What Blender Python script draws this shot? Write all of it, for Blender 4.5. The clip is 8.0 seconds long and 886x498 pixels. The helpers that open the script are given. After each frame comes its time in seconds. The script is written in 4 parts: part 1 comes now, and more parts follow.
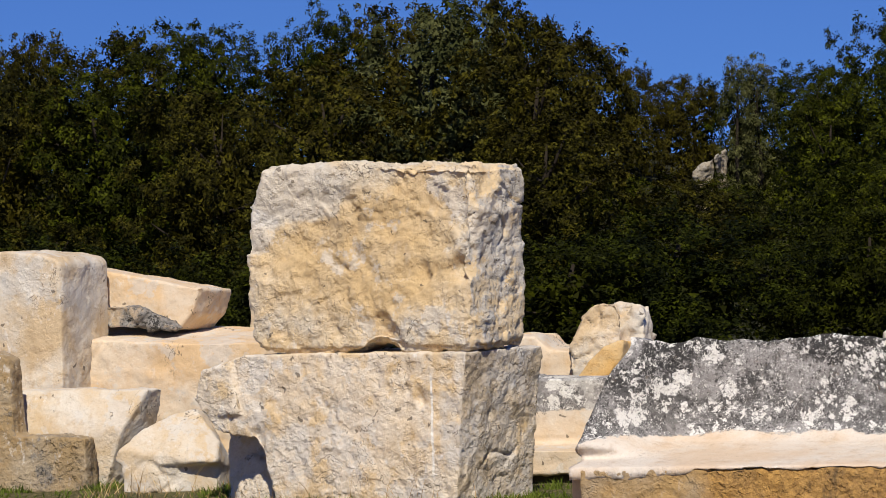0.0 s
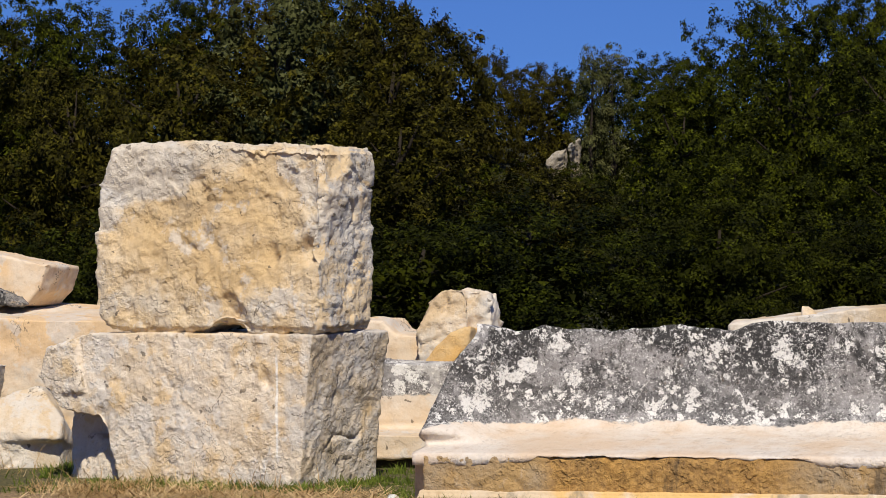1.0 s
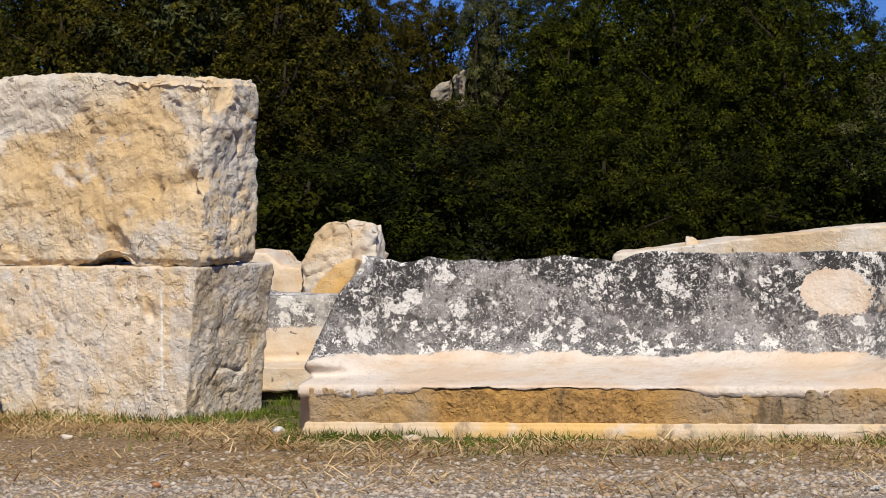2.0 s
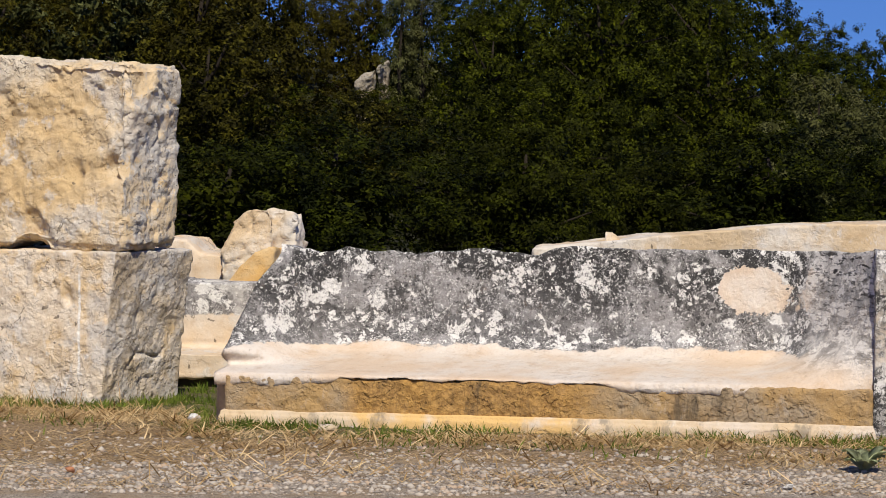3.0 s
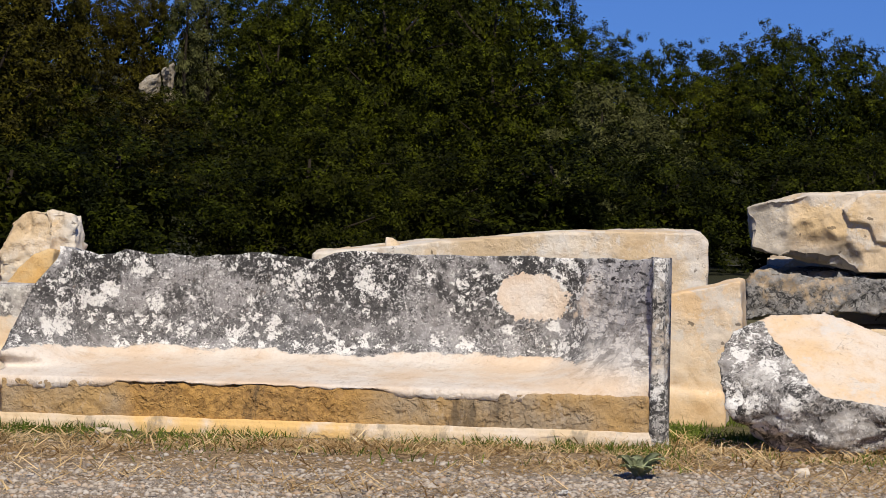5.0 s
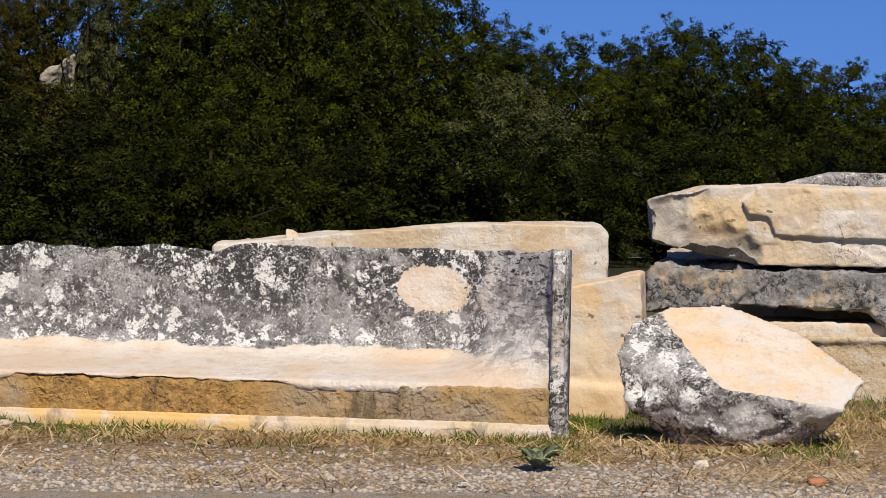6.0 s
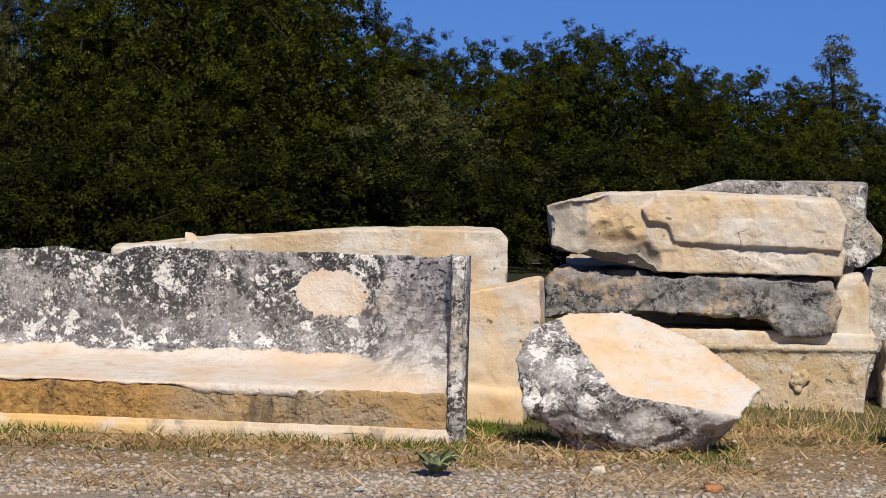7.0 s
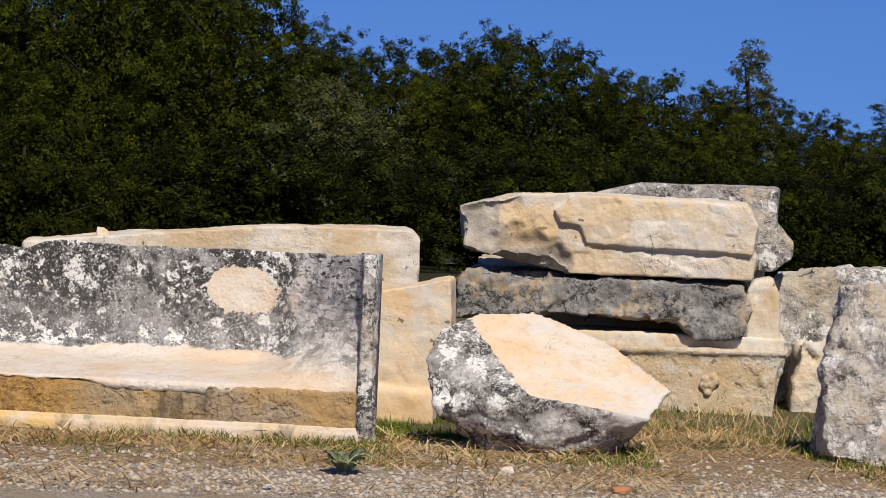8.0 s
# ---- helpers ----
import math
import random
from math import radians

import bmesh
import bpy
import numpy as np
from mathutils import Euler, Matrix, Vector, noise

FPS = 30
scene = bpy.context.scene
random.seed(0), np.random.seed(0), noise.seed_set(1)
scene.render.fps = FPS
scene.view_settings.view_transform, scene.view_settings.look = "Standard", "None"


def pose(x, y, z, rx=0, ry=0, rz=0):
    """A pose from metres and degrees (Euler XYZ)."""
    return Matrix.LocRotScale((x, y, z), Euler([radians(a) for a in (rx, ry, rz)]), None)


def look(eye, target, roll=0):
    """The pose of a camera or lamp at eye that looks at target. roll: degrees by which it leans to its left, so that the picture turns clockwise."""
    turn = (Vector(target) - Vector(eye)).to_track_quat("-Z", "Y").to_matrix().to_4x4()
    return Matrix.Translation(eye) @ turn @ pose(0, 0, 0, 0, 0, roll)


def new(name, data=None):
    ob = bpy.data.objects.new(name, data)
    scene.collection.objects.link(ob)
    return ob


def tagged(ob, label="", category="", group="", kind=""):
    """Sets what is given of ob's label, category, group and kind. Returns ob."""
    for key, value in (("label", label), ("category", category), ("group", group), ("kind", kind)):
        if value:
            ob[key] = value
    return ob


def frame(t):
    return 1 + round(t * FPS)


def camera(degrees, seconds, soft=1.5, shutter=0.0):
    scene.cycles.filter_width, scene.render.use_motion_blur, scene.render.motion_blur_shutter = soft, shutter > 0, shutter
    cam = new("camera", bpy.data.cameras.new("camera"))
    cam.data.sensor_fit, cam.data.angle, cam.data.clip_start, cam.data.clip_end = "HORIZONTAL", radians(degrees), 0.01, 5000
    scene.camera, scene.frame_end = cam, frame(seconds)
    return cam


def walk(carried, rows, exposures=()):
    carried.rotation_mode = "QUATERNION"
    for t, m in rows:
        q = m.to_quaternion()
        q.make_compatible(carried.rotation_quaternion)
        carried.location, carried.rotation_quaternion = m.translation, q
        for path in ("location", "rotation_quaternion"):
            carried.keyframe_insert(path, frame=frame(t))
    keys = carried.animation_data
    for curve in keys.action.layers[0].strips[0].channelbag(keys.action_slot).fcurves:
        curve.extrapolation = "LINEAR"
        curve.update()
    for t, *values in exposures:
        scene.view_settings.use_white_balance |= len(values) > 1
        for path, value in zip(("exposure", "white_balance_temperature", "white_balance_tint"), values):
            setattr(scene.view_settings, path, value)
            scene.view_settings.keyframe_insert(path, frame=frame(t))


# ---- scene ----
cam = camera(15.0, 8.0, soft=0.6)
EYE = 1.5
# seconds, sideways shift of the eye, heading, tilt, lean
PAN = [
    (0.0, -0.029, -6.545, -0.215, -2.012),
    (0.5, -0.010, -5.404, -0.142, -0.842),
    (1.0, -0.002, -4.058, -0.546, -0.622),
    (1.5, 0.001, -2.917, -1.121, -0.853),
    (1.7, 0.001, -2.477, -1.412, -0.950),
    (2.8, 0.004, -1.108, -1.986, 0.044),
    (3.0, 0.006, -0.768, -1.890, 0.453),
    (3.5, 0.020, 0.008, -1.662, 0.854),
    (4.0, 0.026, 0.953, -1.510, 0.923),
    (4.5, 0.031, 1.989, -1.627, 1.094),
    (6.0, 0.046, 4.554, -1.858, 1.274),
    (6.5, 0.052, 5.482, -1.809, 1.616),
    (7.0, 0.056, 6.235, -1.733, 1.774),
    (7.5, 0.062, 6.962, -1.602, 2.218),
    (8.0, 0.067, 7.699, -1.692, 2.643),
]
walk(cam, [(t, pose(x, 0, EYE, 90 + tilt, 0, -head) @ pose(0, 0, 0, 0, 0, lean)) for t, x, head, tilt, lean in PAN],
     exposures=[(0.0, -0.08), (8.0, -0.08)])

# ---- light ----
SUN_AZ, SUN_EL = 6.0, 46.0          # degrees to the right of straight behind the camera, and above the horizon
to_sun = Vector((math.sin(radians(SUN_AZ)) * math.cos(radians(SUN_EL)),
                 -math.cos(radians(SUN_AZ)) * math.cos(radians(SUN_EL)), math.sin(radians(SUN_EL))))
sun_data = bpy.data.lights.new("sun", "SUN")
sun_data.energy, sun_data.angle, sun_data.color = 5.0, radians(0.53), (1.0, 0.92, 0.80)
sun = new("sun", sun_data)
sun.matrix_world = look((0, 0, 60), Vector((0, 0, 60)) - to_sun)

world = bpy.data.worlds.new("sky")
scene.world = world
world.use_nodes = True
wn = world.node_tree
sky = wn.nodes.new("ShaderNodeTexSky")
sky.sky_type, sky.sun_disc = "NISHITA", False
sky.sun_elevation, sky.sun_rotation = radians(SUN_EL), radians(180 - SUN_AZ)
sky.altitude, sky.air_density, sky.dust_density, sky.ozone_density = 400, 1.0, 0.0, 2.0
# clear dry air: the deep blue comes down to the horizon
way = wn.nodes.new("ShaderNodeTexCoord")
lift = wn.nodes.new("ShaderNodeVectorMath")
lift.operation, lift.inputs[1].default_value = "ADD", (0, 0, 0.10)
wn.links.new(way.outputs["Generated"], lift.inputs[0])
unit = wn.nodes.new("ShaderNodeVectorMath")
unit.operation = "NORMALIZE"
wn.links.new(lift.outputs[0], unit.inputs[0])
wn.links.new(unit.outputs[0], sky.inputs[0])
deep = wn.nodes.new("ShaderNodeMix")
deep.data_type, deep.blend_type = "RGBA", "MULTIPLY"
deep.inputs["Factor"].default_value = 1.0
deep.inputs[7].default_value = (0.40, 0.67, 1.36, 1)
wn.links.new(sky.outputs[0], deep.inputs[6])
wn.links.new(deep.outputs[2], wn.nodes["Background"].inputs[0])
wn.nodes["Background"].inputs[1].default_value = 0.063


# ---- materials ----
def material(name):
    m = bpy.data.materials.new(name)
    m.use_nodes = True
    return m, m.node_tree, m.node_tree.nodes["Principled BSDF"]


class Graph:
    """Short ways to add and join nodes."""

    def __init__(self, tree):
        self.tree = tree
        self.coord = tree.nodes.new("ShaderNodeTexCoord").outputs["Object"]

    def put(self, kind, **inputs):
        n = self.tree.nodes.new(kind)
        for key, v in inputs.items():
            self.link(v, n.inputs[key.replace("_", " ")])
        return n

    def link(self, v, socket):
        if isinstance(v, bpy.types.NodeSocket):
            self.tree.links.new(v, socket)
        else:
            socket.default_value = v

    def moved(self, offset, stretch=(1, 1, 1)):
        n = self.put("ShaderNodeMapping", Vector=self.coord, Location=offset, Scale=stretch)
        return n.outputs[0]

    def noise(self, scale, detail=4, rough=0.55, vector=None, distort=0.0):
        return self.put("ShaderNodeTexNoise", Vector=vector or self.coord, Scale=scale, Detail=detail,
                        Roughness=rough, Distortion=distort).outputs[0]

    def cells(self, scale, vector=None, feature="F1", rand=1.0):
        n = self.put("ShaderNodeTexVoronoi", Vector=vector or self.coord, Scale=scale, Randomness=rand)
        n.feature = feature
        return n.outputs["Distance"]

    def ramp(self, v, lo, hi, a=0.0, b=1.0):
        n = self.put("ShaderNodeMapRange", Value=v)
        n.interpolation_type = "SMOOTHSTEP"
        n.inputs["From Min"].default_value, n.inputs["From Max"].default_value = lo, hi
        n.inputs["To Min"].default_value, n.inputs["To Max"].default_value = a, b
        return n.outputs[0]

    def math(self, op, a, b=0.0):
        n = self.tree.nodes.new("ShaderNodeMath")
        n.operation = op
        self.link(a, n.inputs[0])
        self.link(b, n.inputs[1])
        return n.outputs[0]

    def mix(self, f, a, b):
        n = self.tree.nodes.new("ShaderNodeMix")
        n.data_type = "RGBA"
        self.link(f, n.inputs["Factor"])
        for v, s in ((a, n.inputs[6]), (b, n.inputs[7])):
            self.link((*v, 1) if isinstance(v, tuple) else v, s)
        return n.outputs[2]

    def bump(self, height, strength, distance, normal=None):
        n = self.put("ShaderNodeBump", Height=height, Strength=strength, Distance=distance)
        if normal:
            self.link(normal, n.inputs["Normal"])
        return n.outputs[0]

    def split(self):
        return self.put("ShaderNodeSeparateXYZ", Vector=self.coord).outputs


def stone_material(name, pale, warm, grime, grey=(0.27, 0.26, 0.245), warm_bias=0.5, pits=0.5, shift=0.0, zone=None, up_clean=None,
                   white=True, side=None, black=0.5, chalk=0.3, scored=None, wash=None, flecks=0.0, overlay=None, nicks=0.0):
    """Marble or limestone: pale and warm tones, grey weathering (grime 0 to 1), black and white lichen on the grey.
    zone(g): where the weathering sits; up_clean: the upward tilt above which a face is fresh; side: a direction whose faces are greyer;
    black: how much black crust (0 to 1); chalk: how much white chalky scarring; scored: a mason's chalky line at this x;
    wash(g, plain, col): broad staining of its own shape; flecks: fine black and white mottling over the weathering;
    overlay(g, plain, col): what lies over the lichen; nicks: dark chipped spots and a thin whitish veil."""
    m, tree, bsdf = material(name)
    g = Graph(tree)
    plain = g.coord
    g.coord = g.moved((shift, shift * 0.7, -shift))
    broad = g.noise(2.3, 6, 0.62)
    mid = g.noise(11.0, 7, 0.66)
    fine = g.noise(70.0, 5, 0.7)
    tone = g.ramp(broad, warm_bias - 0.13, warm_bias + 0.13)
    col = g.mix(tone, warm, pale)
    col = g.mix(g.ramp(mid, 0.5, 0.74, 0, 0.5), col, tuple(c * k for c, k in zip(warm, (0.72, 0.62, 0.5))))
    scar = g.math("MULTIPLY", g.ramp(g.noise(17, 6, 0.7, vector=g.moved((shift, 2, 1), (1, 1, 0.55))), 0.55, 0.66), g.ramp(g.noise(3.3, 4), 0.4, 0.62))
    col = g.mix(g.math("MULTIPLY", scar, chalk * 2), col, (0.74, 0.70, 0.63))
    col = g.mix(g.ramp(fine, 0.5, 0.78, 0, 0.35), col, tuple(c * 0.6 for c in warm))
    if wash:
        col = wash(g, plain, col)
    where = g.math("ADD", g.math("MULTIPLY", g.noise(2.6, 7, 0.66), 0.7), g.math("MULTIPLY", g.noise(21, 7, 0.7), 0.3))
    normal = g.put("ShaderNodeNewGeometry").outputs["Normal"]
    if zone:
        wet = g.ramp(g.math("ADD", where, zone(g, plain)), 0.5, 0.6)
    else:
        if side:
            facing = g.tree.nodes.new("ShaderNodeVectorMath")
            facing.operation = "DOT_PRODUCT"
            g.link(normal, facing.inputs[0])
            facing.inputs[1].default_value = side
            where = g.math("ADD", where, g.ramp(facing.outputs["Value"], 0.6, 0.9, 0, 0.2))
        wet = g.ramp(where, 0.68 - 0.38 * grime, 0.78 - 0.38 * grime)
    if up_clean is not None:
        up = g.put("ShaderNodeSeparateXYZ", Vector=normal).outputs[2]
        edge = g.math("ADD", up, g.math("MULTIPLY", g.math("SUBTRACT", g.noise(8, 5), 0.5), 0.10))
        px, _, pz = g.put("ShaderNodeSeparateXYZ", Vector=plain).outputs
        line = g.math("ADD", px, g.math("MULTIPLY", pz, 0.68))
        line = g.math("ADD", line, g.math("MULTIPLY", g.math("SUBTRACT", g.noise(9, 5), 0.5), 0.12))
        edge = g.math("SUBTRACT", edge, g.ramp(line, 0.03, 0.06, 0.8, 0.0))
        wet = g.math("MULTIPLY", wet, g.ramp(edge, up_clean, up_clean + 0.08, 1, 0))
    greyed = g.mix(g.ramp(mid, 0.35, 0.68), tuple(c * 0.62 for c in grey), tuple(c * 1.25 for c in grey))
    greyed = g.mix(g.ramp(g.noise(45, 4, 0.7), 0.52, 0.68, 0, 0.5), greyed, tuple(c * 1.7 for c in grey))
    col = g.mix(g.math("MULTIPLY", wet, 0.92), col, greyed)
    rim = black * 0.3
    dots = g.math("MULTIPLY", g.ramp(g.cells(55.0), 0.2, 0.26, 1, 0), g.ramp(g.noise(8, 4), 0.45, 0.6))
    col = g.mix(g.math("MULTIPLY", g.math("MULTIPLY", dots, wet), 0.8), col, (0.04, 0.038, 0.035))
    crust = g.math("MULTIPLY", g.ramp(g.noise(26, 9, 0.78, distort=0.9), 0.635 - rim, 0.665 - rim), g.ramp(g.noise(3.1, 5, 0.6), 0.60 - rim, 0.70 - rim))
    if zone:
        height = g.put("ShaderNodeSeparateXYZ", Vector=plain).outputs[2]
        crust = g.math("MULTIPLY", crust, g.ramp(height, 0.42, 0.78, 0.55, 1.0))
    col = g.mix(g.math("MULTIPLY", g.math("MULTIPLY", crust, wet), 0.93), col, (0.026, 0.025, 0.024))
    if white:
        warp = g.put("ShaderNodeTexNoise", Vector=g.coord, Scale=26.0, Detail=5.0, Roughness=0.65)
        scaled = g.put("ShaderNodeVectorMath")
        scaled.operation = "MULTIPLY_ADD"
        g.link(warp.outputs["Color"], scaled.inputs[0])
        scaled.inputs[1].default_value, scaled.inputs[2].default_value = (0.17,) * 3, (-0.085,) * 3
        bent = g.put("ShaderNodeVectorMath")
        g.link(g.coord, bent.inputs[0])
        g.link(scaled.outputs[0], bent.inputs[1])
        big = g.math("MULTIPLY", g.ramp(g.cells(6.4, bent.outputs[0]), 0.34, 0.35, 1, 0), g.ramp(g.noise(2.3, 3), 0.47, 0.49))
        small = g.math("MULTIPLY", g.ramp(g.cells(15.0, bent.outputs[0]), 0.36, 0.38, 1, 0), g.ramp(g.noise(3.0, 4), 0.48, 0.52))
        specks = g.math("MULTIPLY", g.ramp(g.noise(42, 6, 0.75), 0.585, 0.615), 0.9)
        spots = g.math("MULTIPLY", g.math("MAXIMUM", g.math("MAXIMUM", big, small), specks), wet)
        spots = g.math("MULTIPLY", spots, g.ramp(g.noise(85, 3), 0.3, 0.45, 0.55, 1.0))
        col = g.mix(g.math("MULTIPLY", spots, 0.95), col, (0.72, 0.70, 0.65))
    if flecks:
        soot = g.math("MULTIPLY", g.ramp(g.noise(48, 8, 0.8, distort=0.6), 0.535, 0.56), g.ramp(g.noise(6, 6, 0.7), 0.42, 0.54))
        col = g.mix(g.math("MULTIPLY", g.math("MULTIPLY", soot, wet), flecks), col, (0.022, 0.021, 0.02))
        pale_fleck = g.math("MULTIPLY", g.ramp(g.noise(75, 7, 0.8, vector=g.moved((3, 1, 2))), 0.555, 0.58), g.ramp(g.noise(5, 5, 0.7, vector=g.moved((1, 4, 2))), 0.46, 0.58))
        col = g.mix(g.math("MULTIPLY", g.math("MULTIPLY", pale_fleck, wet), flecks), col, (0.70, 0.68, 0.63))
    if nicks:
        veil = g.math("MULTIPLY", g.ramp(g.noise(2.8, 7, 0.7, vector=g.moved((9, 3, 1))), 0.52, 0.58), 0.55)
        col = g.mix(veil, col, g.mix(g.noise(24, 5, 0.7), (0.50, 0.48, 0.44), (0.70, 0.67, 0.61)))
        wobble = g.put("ShaderNodeTexNoise", Vector=g.coord, Scale=14.0, Detail=5.0)
        bent_nick = g.put("ShaderNodeVectorMath")
        bent_nick.operation = "MULTIPLY_ADD"
        g.link(wobble.outputs["Color"], bent_nick.inputs[0])
        bent_nick.inputs[1].default_value = (0.16, 0.16, 0.10)
        g.link(g.coord, bent_nick.inputs[2])
        nick = g.math("MULTIPLY", g.ramp(g.cells(7.5, bent_nick.outputs[0]), 0.10, 0.13, 1, 0), g.ramp(g.noise(3.7, 3), 0.46, 0.5))
        hair = g.math("MULTIPLY", g.ramp(g.math("ABSOLUTE", g.math("SUBTRACT", g.noise(2.6, 5, 0.6, distort=1.0), 0.5)), 0.003, 0.006, 1, 0), g.ramp(g.noise(2.2, 2), 0.58, 0.62))
        col = g.mix(g.math("MULTIPLY", g.math("MAXIMUM", nick, hair), nicks), col, (0.09, 0.07, 0.05))
    if overlay:
        col = overlay(g, plain, col)
    if scored is not None:
        sx, _, sz = g.put("ShaderNodeSeparateXYZ", Vector=plain).outputs
        off = g.math("ABSOLUTE", g.math("ADD", g.math("SUBTRACT", sx, scored), g.math("MULTIPLY", g.math("SUBTRACT", g.noise(12, 3), 0.5), 0.012)))
        score = g.math("MULTIPLY", g.ramp(off, 0.005, 0.009, 1, 0), g.math("MULTIPLY", g.ramp(sz, 0.10, 0.2), g.ramp(sz, 0.70, 0.76, 1, 0)))
        col = g.mix(g.math("MULTIPLY", score, 0.85), col, (0.78, 0.75, 0.68))
    pit = g.math("MULTIPLY", g.ramp(g.noise(34, 5, 0.7, distort=0.5), 0.60, 0.68), g.ramp(g.noise(5, 4), 0.42, 0.6))
    col = g.mix(g.math("MULTIPLY", pit, 0.75 * pits), col, tuple(c * k for c, k in zip(warm, (0.3, 0.25, 0.2))))
    g.link(col, bsdf.inputs["Base Color"])
    bsdf.inputs["Roughness"].default_value = 0.88
    bsdf.inputs["Specular IOR Level"].default_value = 0.25
    h = g.math("ADD", g.math("MULTIPLY", mid, 0.6), g.math("MULTIPLY", fine, 0.4))
    h = g.math("ADD", h, g.math("MULTIPLY", g.cells(42.0), 0.35))
    h = g.math("SUBTRACT", h, g.math("MULTIPLY", pit, 0.5))
    chips = g.math("ADD", g.ramp(g.noise(7, 4, 0.6), 0.49, 0.53), g.math("MULTIPLY", g.ramp(g.noise(15, 4, 0.6, distort=0.4), 0.49, 0.54), 0.6))
    wear = g.ramp(g.noise(2.4, 5, 0.6), 0.38, 0.64, 0.65, 1.1)
    rough = g.bump(chips, g.math("MULTIPLY", wear, min(1.0, pits * 0.7)), 0.015)
    g.link(g.bump(h, g.math("MULTIPLY", wear, pits), 0.017, rough), bsdf.inputs["Normal"])
    return m


def ellipse(g, plain, cx, cz, rx, rz, soft, rag=0.5, scale=6):
    """1 inside a ragged oval on a face seen from the front, 0 outside."""
    x, _, z = g.put("ShaderNodeSeparateXYZ", Vector=plain).outputs
    u, v = g.math("DIVIDE", g.math("SUBTRACT", x, cx), rx), g.math("DIVIDE", g.math("SUBTRACT", z, cz), rz)
    d = g.math("SQRT", g.math("ADD", g.math("MULTIPLY", u, u), g.math("MULTIPLY", v, v)))
    d = g.math("ADD", d, g.math("MULTIPLY", g.math("SUBTRACT", g.noise(scale, 6, 0.65), 0.5), rag * 2))
    return g.ramp(d, 1 - soft, 1 + soft, 1, 0)


def quarry_wash(g, plain, col):
    """The freshly broken yellow middle of the upper block, with a paler greyish skin left round it."""
    col = g.mix(g.math("MULTIPLY", ellipse(g, plain, -0.52, 1.42, 0.62, 0.36, 0.3), 0.72), col, g.mix(g.noise(13, 6, 0.7), (0.60, 0.45, 0.25), (0.50, 0.32, 0.12)))
    skin = g.math("MULTIPLY", ellipse(g, plain, -1.08, 1.80, 0.42, 0.19, 0.12, 0.6), 0.75)
    return g.mix(skin, col, g.mix(g.noise(9, 5), (0.64, 0.59, 0.50), (0.54, 0.50, 0.43)))


def tooled_wash(g, plain, col):
    """Ochre seeping through the chalky skin of the lower block, and a grey drafted edge."""
    x = g.put("ShaderNodeSeparateXYZ", Vector=plain).outputs[0]
    seep = g.math("MULTIPLY", g.ramp(g.noise(3.6, 6, 0.65, vector=g.moved((4, 0, 2))), 0.50, 0.62), 0.62)
    col = g.mix(seep, col, (0.62, 0.42, 0.18))
    draft = g.math("MULTIPLY", g.ramp(x, -0.10, -0.05), g.ramp(g.noise(5, 5), 0.40, 0.52))
    return g.mix(g.math("MULTIPLY", draft, 0.55), col, (0.50, 0.47, 0.42))


def slab_wash(g, plain, col):
    """The broken grey end of the moulded slab, an orange stain beside it and grime along the foot of the break."""
    x, _, z = g.put("ShaderNodeSeparateXYZ", Vector=plain).outputs
    col = g.mix(g.math("MULTIPLY", ellipse(g, plain, -1.55, 1.12, 0.22, 0.14, 0.4), 0.6), col, (0.66, 0.46, 0.22))
    col = g.mix(g.math("MULTIPLY", ellipse(g, plain, -0.85, 1.2, 0.28, 0.06, 0.5), 0.5), col, (0.68, 0.50, 0.26))
    ragged = g.math("ADD", x, g.math("MULTIPLY", g.math("SUBTRACT", g.noise(7, 6, 0.7), 0.5), 0.35))
    end = g.math("MULTIPLY", g.ramp(ragged, -1.84, -1.64, 1, 0), 0.75)
    col = g.mix(end, col, g.mix(g.noise(16, 6, 0.7), (0.22, 0.205, 0.18), (0.48, 0.44, 0.37)))
    foot = g.math("MULTIPLY", g.ramp(g.math("ADD", z, g.math("MULTIPLY", g.math("SUBTRACT", g.noise(6, 6), 0.5), 0.2)), 0.90, 0.97, 1, 0), g.ramp(x, -1.36, -1.30, 1, 0))
    return g.mix(g.math("MULTIPLY", foot, 0.75), col, (0.20, 0.18, 0.15))


def fascia_wash(g, plain, col):
    """Rust on the middle of the band, dark streaks running down, greyer towards the upright end."""
    x, _, z = g.put("ShaderNodeSeparateXYZ", Vector=plain).outputs
    rust = g.math("MULTIPLY", g.ramp(x, -2.86, -2.72), g.ramp(x, -1.75, -1.35, 1, 0))
    grain = g.noise(28, 6, 0.75)
    col = g.mix(g.math("MULTIPLY", rust, 0.8), col, g.mix(g.ramp(grain, 0.35, 0.65), (0.26, 0.13, 0.028), (0.54, 0.30, 0.075)))
    run = g.ramp(g.noise(4.5, 6, 0.7, vector=g.moved((2, 0, 0), (1, 1, 0.25))), 0.53, 0.66)
    return g.mix(g.math("MULTIPLY", run, 0.72), col, (0.06, 0.05, 0.038))


